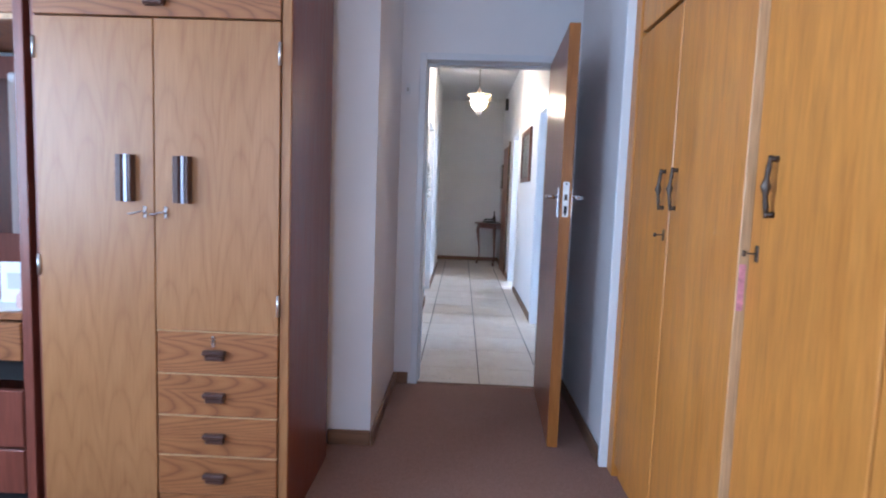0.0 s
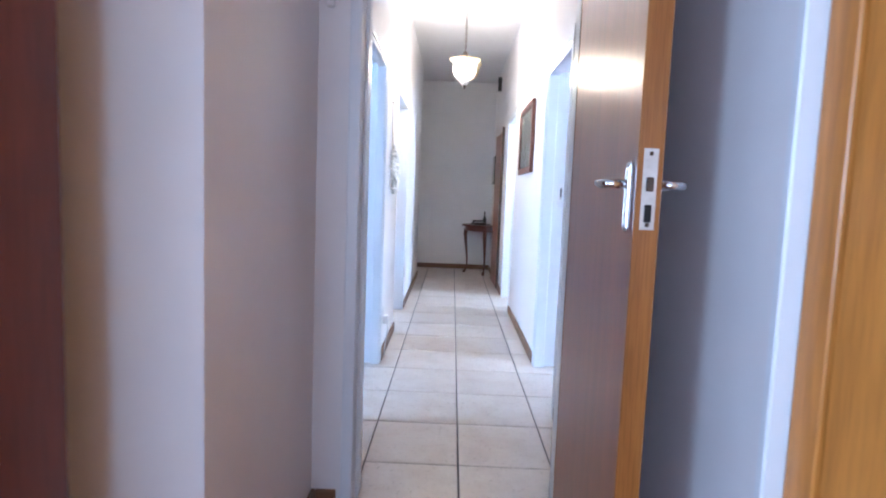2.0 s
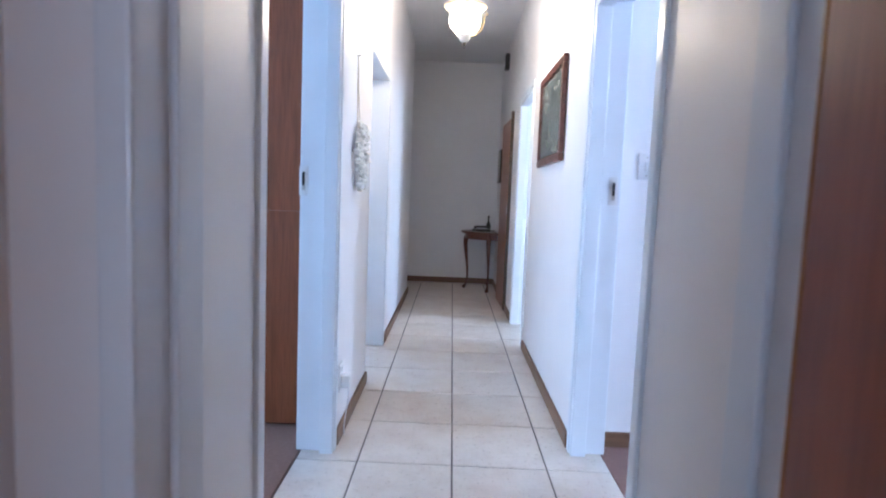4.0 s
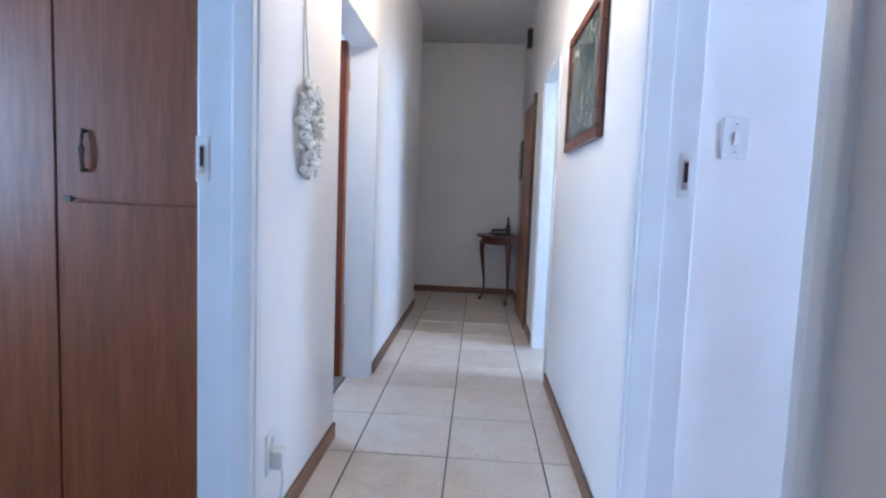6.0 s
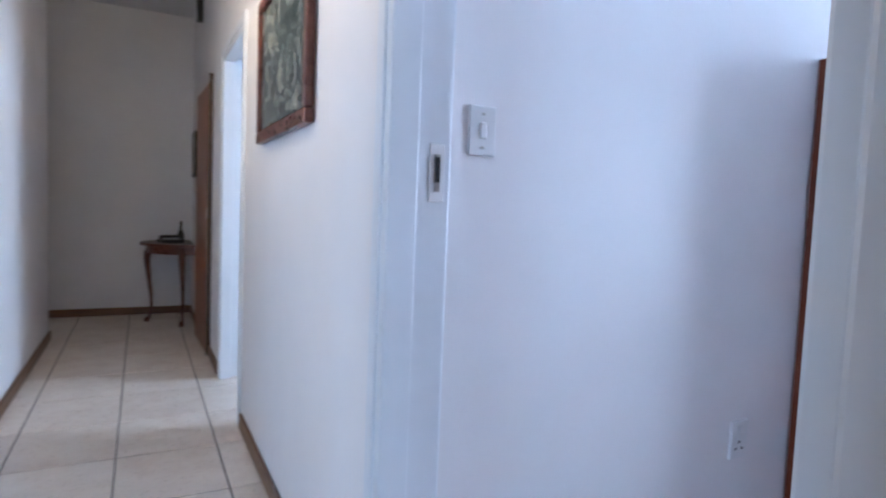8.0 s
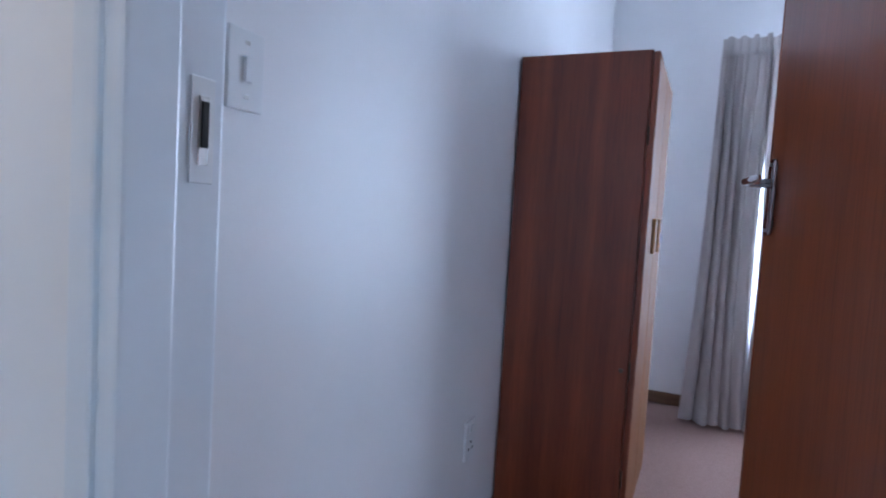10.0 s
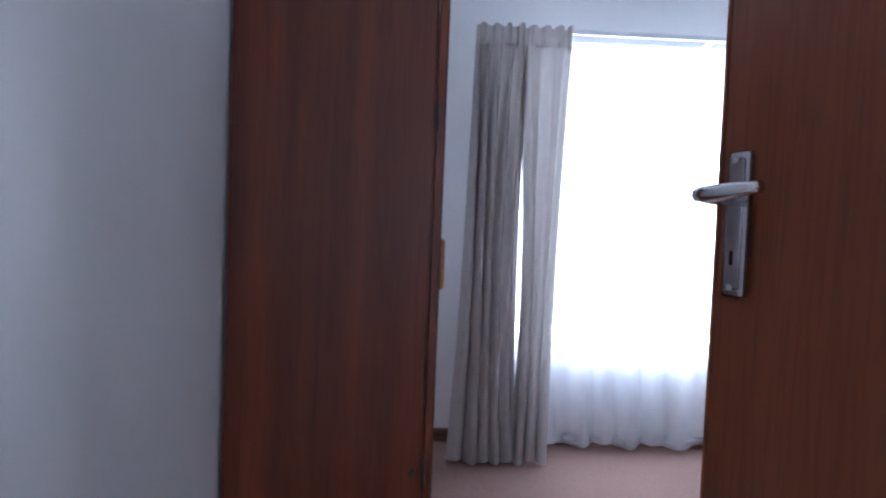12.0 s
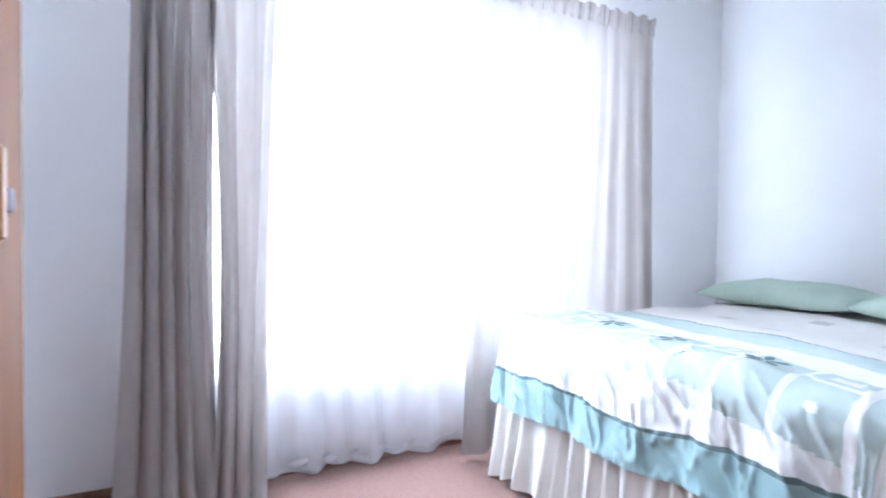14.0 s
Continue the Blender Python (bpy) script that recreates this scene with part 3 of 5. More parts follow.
# ---- doors and their handles ----
def lever_set(leaf, at, z, side, face, plate):
    """Long chrome back plate with a lever. at: distance from the hinge; side: +1/-1 face of the leaf; face: half its thickness."""
    s = side
    y0 = face * s

    def yy(a, b):
        return (min(y0 + a * s, y0 + b * s), max(y0 + a * s, y0 + b * s))
    hw, lo, hi = (0.0165, 0.104, 0.048) if plate is M["chrome_dark_reflect"] else (0.016, 0.097, 0.046)
    pl = part("back_plate", boxes((at - hw, at + hw, *yy(0, 0.008), z - lo, z + hi), bevel=0.006, seg=2), plate, leaf, "polished chrome back plate")
    part("raised_face", boxes((at - hw + 0.0055, at + hw - 0.0055, *yy(0.007, 0.0096), z - lo + 0.008, z + hi - 0.008), bevel=0.0025, seg=2), plate, pl)
    bm = bmesh.new()
    tube(bm, [(at, y0 + 0.006 * s, z), (at, y0 + 0.045 * s, z), (at - 0.006, y0 + 0.055 * s, z), (at - 0.02, y0 + 0.058 * s, z),
              (at - 0.048, y0 + 0.056 * s, z + 0.002), (at - 0.080, y0 + 0.054 * s, z + 0.004)], [0.010, 0.009, 0.0095, 0.009, 0.008, 0.006], 10)
    part("lever", bm, M["chrome"], leaf, "chrome lever handle", True)
    part("key_hole", boxes((at - 0.0018, at + 0.0018, *yy(0.0096, 0.0101), z - 0.071, z - 0.056)), M["dark"], leaf)
    for dz in (0.010 - lo, hi - 0.010):
        bm = bmesh.new()
        lathe(bm, [(0.0034, -0.002), (0.0034, 0.0008), (0.002, 0.0014)], 10)
        bmesh.ops.rotate(bm, verts=bm.verts, cent=(0, 0, 0), matrix=Matrix.Rotation(radians(-90 * s), 3, "X"))
        bmesh.ops.translate(bm, verts=bm.verts, vec=(at, y0 + 0.0105 * s, z + dz))
        part("screw", bm, M["steel"], leaf)
    return pl


def door_leaf(name, label, x, y, rz, width, z=1.215, lock=True, h=1.972, faces=None, edge=None, th=0.02, plate=None):
    """Flush veneered leaf; its hinge edge stands at x, y and it reaches along its own x."""
    o = thing(name, label, "door", x, y, 0, rz)
    part("leaf", boxes((0.006, width - 0.006, -th, th, 0.012, h), bevel=0.002), faces or M["door_wood"], o)
    part("edge_strip", boxes((width - 0.006, width, -th - 0.001, th + 0.001, 0.012, h), bevel=0.0015), edge or M["door_edge"], o, "edging strip")
    part("edge_strip", boxes((0, 0.006, -th - 0.001, th + 0.001, 0.012, h), bevel=0.0015), edge or M["door_edge"], o, "edging strip")
    if lock:
        part("lock_plate", boxes((width, width + 0.002, -0.014, 0.014, z - 0.09, z + 0.07)), M["steel"], o, "steel lock face plate")
        part("latch_bolt", boxes((width + 0.002, width + 0.009, -0.007, 0.007, z - 0.014, z + 0.014), bevel=0.002), M["bronze"], o)
        part("dead_bolt_slot", boxes((width + 0.002, width + 0.003, -0.007, 0.007, z - 0.075, z - 0.04)), M["dark"], o)
        for dz in (-0.08, 0.06):
            part("screw", boxes((width + 0.002, width + 0.0035, -0.004, 0.004, z + dz - 0.004, z + dz + 0.004), bevel=0.0012), M["bronze"], o)
        for s in (1, -1):
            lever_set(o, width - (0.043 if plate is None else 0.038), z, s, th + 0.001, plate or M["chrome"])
    for hz in (0.22, 1.75):
        bm = bmesh.new()
        tube(bm, [(-0.006, -0.02, hz - 0.05), (-0.006, -0.02, hz + 0.05)], 0.006, 8)
        part("hinge", bm, M["steel"], o, smooth=True)
    return o


door_leaf("bedroom_door", "open brown veneered flush door with chrome lever", 0.346, 1.955, -92.9, 0.85, 1.198, th=0.024)
# its back plates use the chrome with the dark reflection coloured in
door_leaf("guest_room_door", "open dark red-brown flush door with chrome lever", 0.676, 3.000, 13.6, 0.859, 1.208, edge=M["door_wood"], plate=M["chrome_dark_reflect"])
door_leaf("bathroom_door", "open red-brown door standing in the side doorway", -0.705, 5.595, 176.0, 0.80, 1.2, lock=False, faces=M["sapele"])
_cd = door_leaf("passage_door", "brown wooden door folded against the passage wall", 0.515, 7.20, 91.8, 0.64, 1.05, lock=False, h=1.93)
part("lock_plate", boxes((0.0, 0.03, 0.02, 0.024, 0.98, 1.05)), M["steel"], _cd, "small steel lock plate")
part("post", boxes((-0.018, -0.006, -0.012, 0.02, 0.0, 2.0), bevel=0.003), M["bronze"], _cd, "black edge post")


# ---- bedroom: teak wardrobe with drawers ----
def teak_wardrobe():
    o = thing("wardrobe", "teak-veneered wardrobe with two doors and four drawers", "wardrobe", -1.60, 0.335, 0)
    W, D, Ht = 0.866, 0.575, 2.35
    R, S = W - 0.034, 0.4175   # right edge of the doors, seam between them
    part("side_panel", boxes((W - 0.02, W, 0.0, D, 0.0, Ht), bevel=0.002), M["teak_dark"], o, "dark red-brown side panel")
    part("side_panel", boxes((0, 0.02, 0.0, D, 0.0, Ht), bevel=0.002), M["teak_dark"], o, "dark red-brown side panel")
    part("front_stile", boxes((R + 0.002, W, -0.012, 0.0, 0.0, Ht), bevel=0.002), M["teak"], o, "narrow teak edge strip")
    part("back_panel", boxes((0.02, W - 0.02, D - 0.012, D, 0.02, Ht)), M["teak_dark"], o)
    part("top_panel", boxes((0.02, W - 0.02, 0.0, D - 0.012, Ht - 0.02, Ht)), M["teak_dark"], o)
    part("plinth", boxes((0.02, W - 0.02, 0.03, 0.05, 0.0, 0.055)), M["teak_dark"], o)
    part("divider", boxes((0.02, W - 0.02, 0.02, D - 0.012, 1.717, 1.734), (S - 0.007, S + 0.007, 0.02, D - 0.012, 0.055, 1.717), (S + 0.007, W - 0.02, 0.02, D - 0.012, 0.697, 0.712)), M["teak_dark"], o)

    def handle(par, x, z):
        prof = [(-0.028, -0.020), (-0.028, -0.040), (-0.024, -0.046), (-0.008, -0.046), (-0.002, -0.038), (0.010, -0.038), (0.016, -0.046), (0.024, -0.046), (0.028, -0.040), (0.028, -0.020)]
        bm = bmesh.new()
        lo = [bm.verts.new((x + px, py, z - 0.076)) for px, py in prof]
        hi = [bm.verts.new((x + px, py, z + 0.076)) for px, py in prof]
        bm.faces.new(lo), bm.faces.new(hi)
        for i in range(len(prof)):
            j = (i + 1) % len(prof)
            bm.faces.new((lo[i], lo[j], hi[j], hi[i]))
        h = part("handle", bm, M["brown_plastic"], par, "dark brown grooved pull")
        part("metal_strip", boxes((x - 0.001, x + 0.009, -0.0405, -0.0375, z - 0.077, z + 0.077), bevel=0.001), M["strip"], h, "dull metal strip in the groove")
    d1 = part("door", boxes((0.022, S - 0.0015, -0.02, 0.0, 0.06, 1.720), bevel=0.002), M["teak"], o)
    d2 = part("door", boxes((S + 0.0015, R, -0.02, 0.0, 0.705, 1.720), bevel=0.002), M["teak"], o)
    handle(d1, 0.326, 1.208)
    handle(d2, 0.515, 1.208)
    for par, x in ((d1, 0.385), (d2, 0.455)):
        k = part("escutcheon", boxes((x - 0.007, x + 0.007, -0.0225, -0.0195, 1.080, 1.118), bevel=0.003), M["chrome"], par)
        bm = bmesh.new()
        tube(bm, [(x, -0.02, 1.102), (x, -0.045, 1.100), (x - 0.018, -0.052, 1.096)], 0.003, 8)
        lathe(bm, [(0.011, 1.090), (0.013, 1.093), (0.011, 1.096)], 12, (x - 0.026, -0.052))
        part("key", bm, M["chrome"], k, "small chrome key")
    for x, z in ((R - 0.001, 1.62), (R - 0.001, 0.80), (0.023, 1.62), (0.023, 0.91)):
        bm = bmesh.new()
        tube(bm, [(x, -0.022, z - 0.035), (x, -0.022, z + 0.035)], 0.0055, 8)
        part("hinge", bm, M["steel"], o, smooth=True)
    for i, (z0, z1) in enumerate(((0.557, 0.701), (0.411, 0.5535), (0.270, 0.4075), (0.128, 0.2665))):
        d = part("drawer_front", boxes((S + 0.003, R, -0.02, 0.0, z0, z1), bevel=0.003), M["teak_x"], o, "teak drawer front with flame grain")
        part("top_lip", boxes((S + 0.003, R, -0.0215, -0.0005, z1, z1 + 0.0028)), M["pine"], d, "pale worn top edge")
        zc = (z0 + z1) / 2
        bm = boxes((0.582, 0.658, -0.046, -0.02, zc - 0.002, zc + 0.014), bevel=0.004)
        box(bm, 0.588, 0.652, -0.036, -0.02, zc - 0.022, zc - 0.002, bevel=0.004)
        part("handle", bm, M["brown_plastic"], d, "brown lipped drawer pull")
        if i == 0:
            part("escutcheon", boxes((0.606, 0.620, -0.023, -0.0195, 0.652, 0.690), bevel=0.003), M["chrome"], d)
            part("key_hole", boxes((0.611, 0.615, -0.0235, -0.0228, 0.664, 0.678)), M["dark"], d)
    part("kick_rail", boxes((S + 0.003, R, -0.012, 0.0, 0.06, 0.124)), M["teak_x"], o)
    up = part("top_flap", boxes((0.022, R, -0.02, 0.0, 1.726, 2.33), bevel=0.002), M["teak_x"], o, "teak top cupboard door")
    part("handle", boxes((0.392, 0.462, -0.046, -0.02, 1.757, 1.797), bevel=0.006), M["brown_plastic"], up, "brown pull")


teak_wardrobe()


def dressing_unit():
    o = thing("dressing_unit", "teak dressing unit with a mirror recess and drawers", "dressing table", -2.62, 0.36, 0)
    W, D = 0.985, 0.60
    part("side_panel", boxes((W - 0.035, W, -0.012, D, 0, 2.35), bevel=0.002), M["teak_dark"], o)
    part("side_panel", boxes((0, 0.02, 0, D, 0, 2.35), bevel=0.002), M["teak_dark"], o)
    part("top_cupboard", boxes((0.02, W - 0.035, 0.0, D, 1.737, 2.35), bevel=0.002), M["teak_x"], o, "teak top cupboard")
    part("shelf_edge", boxes((0.02, W - 0.035, -0.005, 0.02, 1.717, 1.734)), M["pine"], o)
    part("back_panel", boxes((0.02, W - 0.035, D - 0.02, D, 0.0, 1.717)), M["teak_dark"], o)
    part("mirror", boxes((0.06, W - 0.06, D - 0.03, D - 0.021, 0.95, 1.62)), M["mirror"], o, "plain mirror in the recess")
    part("lamp_strip", boxes((0.5, W - 0.06, D - 0.08, D - 0.03, 1.60, 1.64), bevel=0.01), M["white_plastic"], o, "white strip lamp")
    part("counter", boxes((0.02, W - 0.035, -0.01, D - 0.02, 0.705, 0.730), bevel=0.003), M["teak_x"], o)
    d = part("drawer_front", boxes((0.025, W - 0.04, -0.015, 0.01, 0.562, 0.698), bevel=0.003), M["teak_x"], o)
    # solid near-black block: the open knee space's shade put into colour
    part("knee_shade_block", boxes((0.02, W - 0.035, 0.08, D - 0.02, 0.46, 0.555)), M["dark"], o)
    for z0, z1 in ((0.25, 0.455), (0.08, 0.24)):
        part("drawer_front", boxes((0.025, W - 0.04, -0.015, 0.01, z0, z1), bevel=0.003), M["teak_dark"], o)
    part("plinth", boxes((0.02, W - 0.035, 0.03, 0.05, 0, 0.075)), M["dark"], o)
    cl = thing("doily", "small white cloth on the dressing unit", "cloth", -1.79, 0.48, 0.730)
    bm = bmesh.new()
    lathe(bm, [(0.12, 0.0), (0.12, 0.004), (0.09, 0.006)], 28, ripple=0.05, waves=14)
    part("cloth", bm, M["sheet_white"], cl)
    ph = thing("photo_frame", "small photo card standing on the dressing unit", "photo", -1.80, 0.50, 0.736, 6)
    p = part("card", boxes((-0.06, 0.06, 0.0, 0.008, 0.0, 0.15), bevel=0.001), M["paper"], ph)
    part("picture", boxes((-0.035, 0.02, -0.002, 0.0, 0.05, 0.11)), M["duvet_taupe"], ph, "grey printed picture")
    part("prop", boxes((-0.01, 0.01, 0.008, 0.05, 0.0, 0.004)), M["paper"], ph)
    pk = thing("trinket_jar", "small pink jar on the dressing unit", "jar", -1.715, 0.42, 0.730)
    bm = bmesh.new()
    lathe(bm, [(0.018, 0), (0.024, 0.02), (0.024, 0.05), (0.014, 0.065), (0.010, 0.08)], 16)
    part("jar", bm, plain("pink_glass", (0.62, 0.42, 0.38), 0.3), pk, smooth=True)


dressing_unit()


# ---- bedroom: built-in cupboards ----
def ornate_handle(parent, x, y, z, nx, ny):
    """Antique pull with two feet and a swollen grip; (nx, ny) points away from the door."""
    bm = bmesh.new()
    P = lambda out, dz: (x + nx * out, y + ny * out, z + dz)
    for dz in (-0.062, 0.062):
        tube(bm, [P(0, dz), P(0.016, dz)], [0.008, 0.005], 8)
        tube(bm, [P(0.016, dz - 0.008), P(0.016, dz + 0.008)], 0.006, 8)
    tube(bm, [P(0.016, -0.07), P(0.018, -0.045), P(0.021, -0.02), P(0.022, 0), P(0.021, 0.02), P(0.018, 0.045), P(0.016, 0.07)],
         [0.004, 0.0070, 0.0055, 0.0125, 0.0055, 0.0070, 0.004], 8)
    return part("handle", bm, M["bronze"], parent, "ornate antique bronze pull", True)


def built_in():
    o = thing("built_in_cupboard", "golden wooden built-in cupboard with ornate bronze pulls", "cupboard", 0.535, 0, 0)
    seams = [0.862, 0.410, -0.150, -0.62, -1.09, -1.56, -2.03, -2.50]
    part("frame_post", boxes((-0.012, 0.03, 0.866, 0.944, 0, 2.8), bevel=0.003), M["oak"], o, "golden wooden end post")
    # solid block coloured near-black to paint the shade in the door gaps
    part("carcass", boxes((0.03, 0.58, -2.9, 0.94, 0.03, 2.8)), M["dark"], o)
    part("plinth", boxes((0.012, 0.03, -2.9, 0.85, 0, 0.06)), M["oak"], o)
    for i, (a, b) in enumerate(zip(seams, seams[1:])):
        out = 0.0
        bm = boxes((-0.006, 0.016, b + 0.003, a - 0.003, 0.065, 1.85), bevel=0.003)
        if i == 1:  # sprung hinge: this edge stands proud
            out = -0.003
            for v in bm.verts:
                if v.co.x < 0.005:
                    v.co.x -= 0.022 * (a - v.co.y) / (a - b)
        d = part("door", bm, M["oak"], o)
        part("upper_door", boxes((-0.006, 0.016, b + 0.003, a - 0.003, 1.868, 2.76), bevel=0.003), M["oak"], o)
        hy = b + 0.055 if i % 2 == 0 and i < 2 else a - 0.055
        hy = {0: 0.472, 1: 0.353, 2: -0.245}.get(i, hy)
        ornate_handle(d, out - 0.006, hy, 1.236, -1, 0)
        if i in (0, 2):
            ky = {0: 0.450, 2: -0.19}[i]
            bm = bmesh.new()
            tube(bm, [(out - 0.006, ky, 1.08), (out - 0.02, ky, 1.08), (out - 0.032, ky + 0.004, 1.08)], 0.002, 8)
            box(bm, out - 0.040, out - 0.030, ky + 0.0005, ky + 0.0045, 1.073, 1.087, bevel=0.0015)
            k = part("key", bm, M["bronze"], d, "small bronze key")
            part("escutcheon", boxes((out - 0.0085, out - 0.0062, ky - 0.008, ky + 0.008, 1.06, 1.10), bevel=0.001), M["bronze"], d)
    part("edge_strip", boxes((-0.0285, 0.010, -0.1502, -0.1468, 0.065, 1.85), bevel=0.001), M["pine"], o, "pale worn door edge")
    part("paint_smear", boxes((-0.026, -0.010, -0.1512, -0.1503, 0.935, 1.05), bevel=0.0003), M["pink"], o, "pink smear on the door edge")


built_in()
_wp = thing("wall_sensor", "small white wall sensor beside the doorway", "sensor", -0.518, 1.98, 1.81)
part("housing", boxes((-0.014, 0.014, -0.02, 0.0, -0.034, 0.034), bevel=0.004), M["white_plastic"], _wp)
part("lens", boxes((-0.007, 0.007, -0.0215, -0.0195, -0.016, 0.006)), M["steel"], _wp)

# ---- side room: tall cupboard seen through the doorway ----
_sc = thing("side_room_cupboard", "tall brown wooden cupboard with an antique pull", "cupboard", 0, 4.055, 0)
# near-black filler block; the dark of the seams is its colour
part("carcass", boxes((-2.8, -0.72, 0.02, 0.55, 0.03, 2.6)), M["dark"], _sc)
part("plinth", boxes((-2.8, -0.72, 0.03, 0.06, 0.0, 0.03)), M["dark"], _sc, "dark recessed plinth")
part("end_post", boxes((-0.745, -0.715, 0.0, 0.3, 0.03, 2.6)), M["cupboard"], _sc)
for _a, _b in ((-0.75, -1.254), (-1.298, -1.80), (-1.81, -2.30), (-2.31, -2.8)):
    if _a < -1.0:
        part("door", boxes((_b, _a, -0.02, 0.0, 0.02, 2.58), bevel=0.002), M["cupboard"], _sc)
        continue
    _d = part("door", boxes((_b, _a, -0.02, 0.0, 0.02, 1.0432), bevel=0.0008), M["cupboard"], _sc)
    _d2 = part("door", boxes((_b, _a, -0.02, 0.0, 1.0438, 2.58), bevel=0.0008), M["cupboard"], _sc)
    if _a > -1.0:
        ornate_handle(_d2, -1.192, -0.02, 1.210, 0, -1)
        bm = bmesh.new()
        tube(bm, [(-1.226, -0.02, 1.055), (-1.226, -0.05, 1.055)], 0.003, 8)
        box(bm, -1.238, -1.214, -0.062, -0.048, 1.045, 1.065, bevel=0.003)
        part("key", bm, M["bronze"], _d2, "small bronze key")
part("divider", boxes((-1.2955, -1.2565, -0.014, 0.0, 0.02, 2.58), bevel=0.002), M["cupboard"], _sc)


# ---- passage ----
def pendant():
    o = thing("pendant_lamp", "brass pendant lamp with a flared glass shade, lit", "lamp", -0.022, 5.0, 0)
    bm = bmesh.new()
    lathe(bm, [(0.055, H), (0.055, H - 0.01), (0.04, H - 0.03), (0.012, H - 0.045)], 24)
    part("ceiling_rose", bm, M["bronze"], o, "dark brass ceiling cup", True)
    z, i = H - 0.045, 0
    while z > 2.375:
        bm = bmesh.new()
        ring = [(0.008 * math.cos(a) if i % 2 else 0.0, 0.0 if i % 2 else 0.008 * math.cos(a), z - 0.014 + 0.017 * math.sin(a)) for a in [k * math.pi / 6 for k in range(13)]]
        tube(bm, ring, 0.0026, 6)
        part("chain_link", bm, M["bronze"], o, smooth=True)
        z -= 0.026
        i += 1
    bm = bmesh.new()
    lathe(bm, [(0.006, 2.372), (0.014, 2.358), (0.022, 2.345), (0.024, 2.325), (0.014, 2.318), (0.012, 2.26), (0.016, 2.25)], 20)
    part("stem", bm, M["bronze"], o, "dark lamp holder stem", True)
    bm = bmesh.new()
    lathe(bm, [(0.128, 2.292), (0.124, 2.286), (0.102, 2.270), (0.088, 2.250), (0.094, 2.225), (0.097, 2.200), (0.088, 2.172), (0.066, 2.146), (0.036, 2.130)], 48, ripple=0.05, waves=10, caps=False)
    part("shade", bm, M["lamp_glass"], o, "clear amber glass shade with a flared rim", True)
    bm = bmesh.new()
    tube(bm, [(0.129 * math.cos(a), 0.129 * math.sin(a), 2.293) for a in [2 * math.pi * k / 32 for k in range(33)]], 0.0035, 6)
    part("rim", bm, M["brass"], o, "thin brass rim", True)
    for k in range(3):
        a = 2 * math.pi * k / 3 + 0.05
        c, s = math.cos(a), math.sin(a)
        bm = bmesh.new()
        tube(bm, [(r * c, r * s, zz) for r, zz in ((0.03, 2.122), (0.075, 2.135), (0.105, 2.165), (0.116, 2.205), (0.118, 2.245), (0.130, 2.268), (0.138, 2.258), (0.132, 2.247))], 0.0032, 8)
        part("scroll_arm", bm, M["brass"], o, smooth=True)
    bm = bmesh.new()
    lathe(bm, [(0.036, 2.132), (0.038, 2.118), (0.032, 2.100), (0.022, 2.086), (0.012, 2.082)], 20)
    part("cup", bm, M["white_plastic"], o, "white porcelain cup", True)
    bm = bmesh.new()
    lathe(bm, [(0.012, 2.084), (0.014, 2.074), (0.008, 2.064), (0.003, 2.050)], 16)
    part("finial", bm, M["bronze"], o, "dark finial", True)
    bm = bmesh.new()
    lathe(bm, [(0.012, 2.256), (0.014, 2.245), (0.022, 2.228), (0.028, 2.205), (0.024, 2.182), (0.008, 2.170)], 20)
    b = part("bulb", bm, M["filament"], o, "lit warm bulb", True)
    b.visible_shadow = False


pendant()

_pic = thing("framed_picture", "landscape picture in a dark wooden frame", "picture", RX, 4.855, 1.630)
y0, y1, z0, z1 = -0.405, 0.405, -0.28, 0.28
for nm, s in (("frame_rail", (-0.03, -0.002, y0, y1, z0, z0 + 0.045)), ("frame_rail", (-0.03, -0.002, y0, y1, z1 - 0.045, z1)),
              ("frame_stile", (-0.030, -0.002, y0, y0 + 0.045, z0 + 0.045, z1 - 0.045)), ("frame_stile", (-0.030, -0.002, y1 - 0.045, y1, z0 + 0.045, z1 - 0.045))):
    part(nm, boxes(s, bevel=0.008, seg=2), M["mahogany"], _pic, "dark wooden moulding")
part("slip", boxes((-0.016, -0.004, y0 + 0.045, y1 - 0.045, z0 + 0.045, z1 - 0.045)), M["bronze"], _pic)
part("canvas", boxes((-0.019, -0.0165, y0 + 0.055, y1 - 0.055, z0 + 0.055, z1 - 0.055)), M["painting"], _pic, "dim green and grey landscape painting")


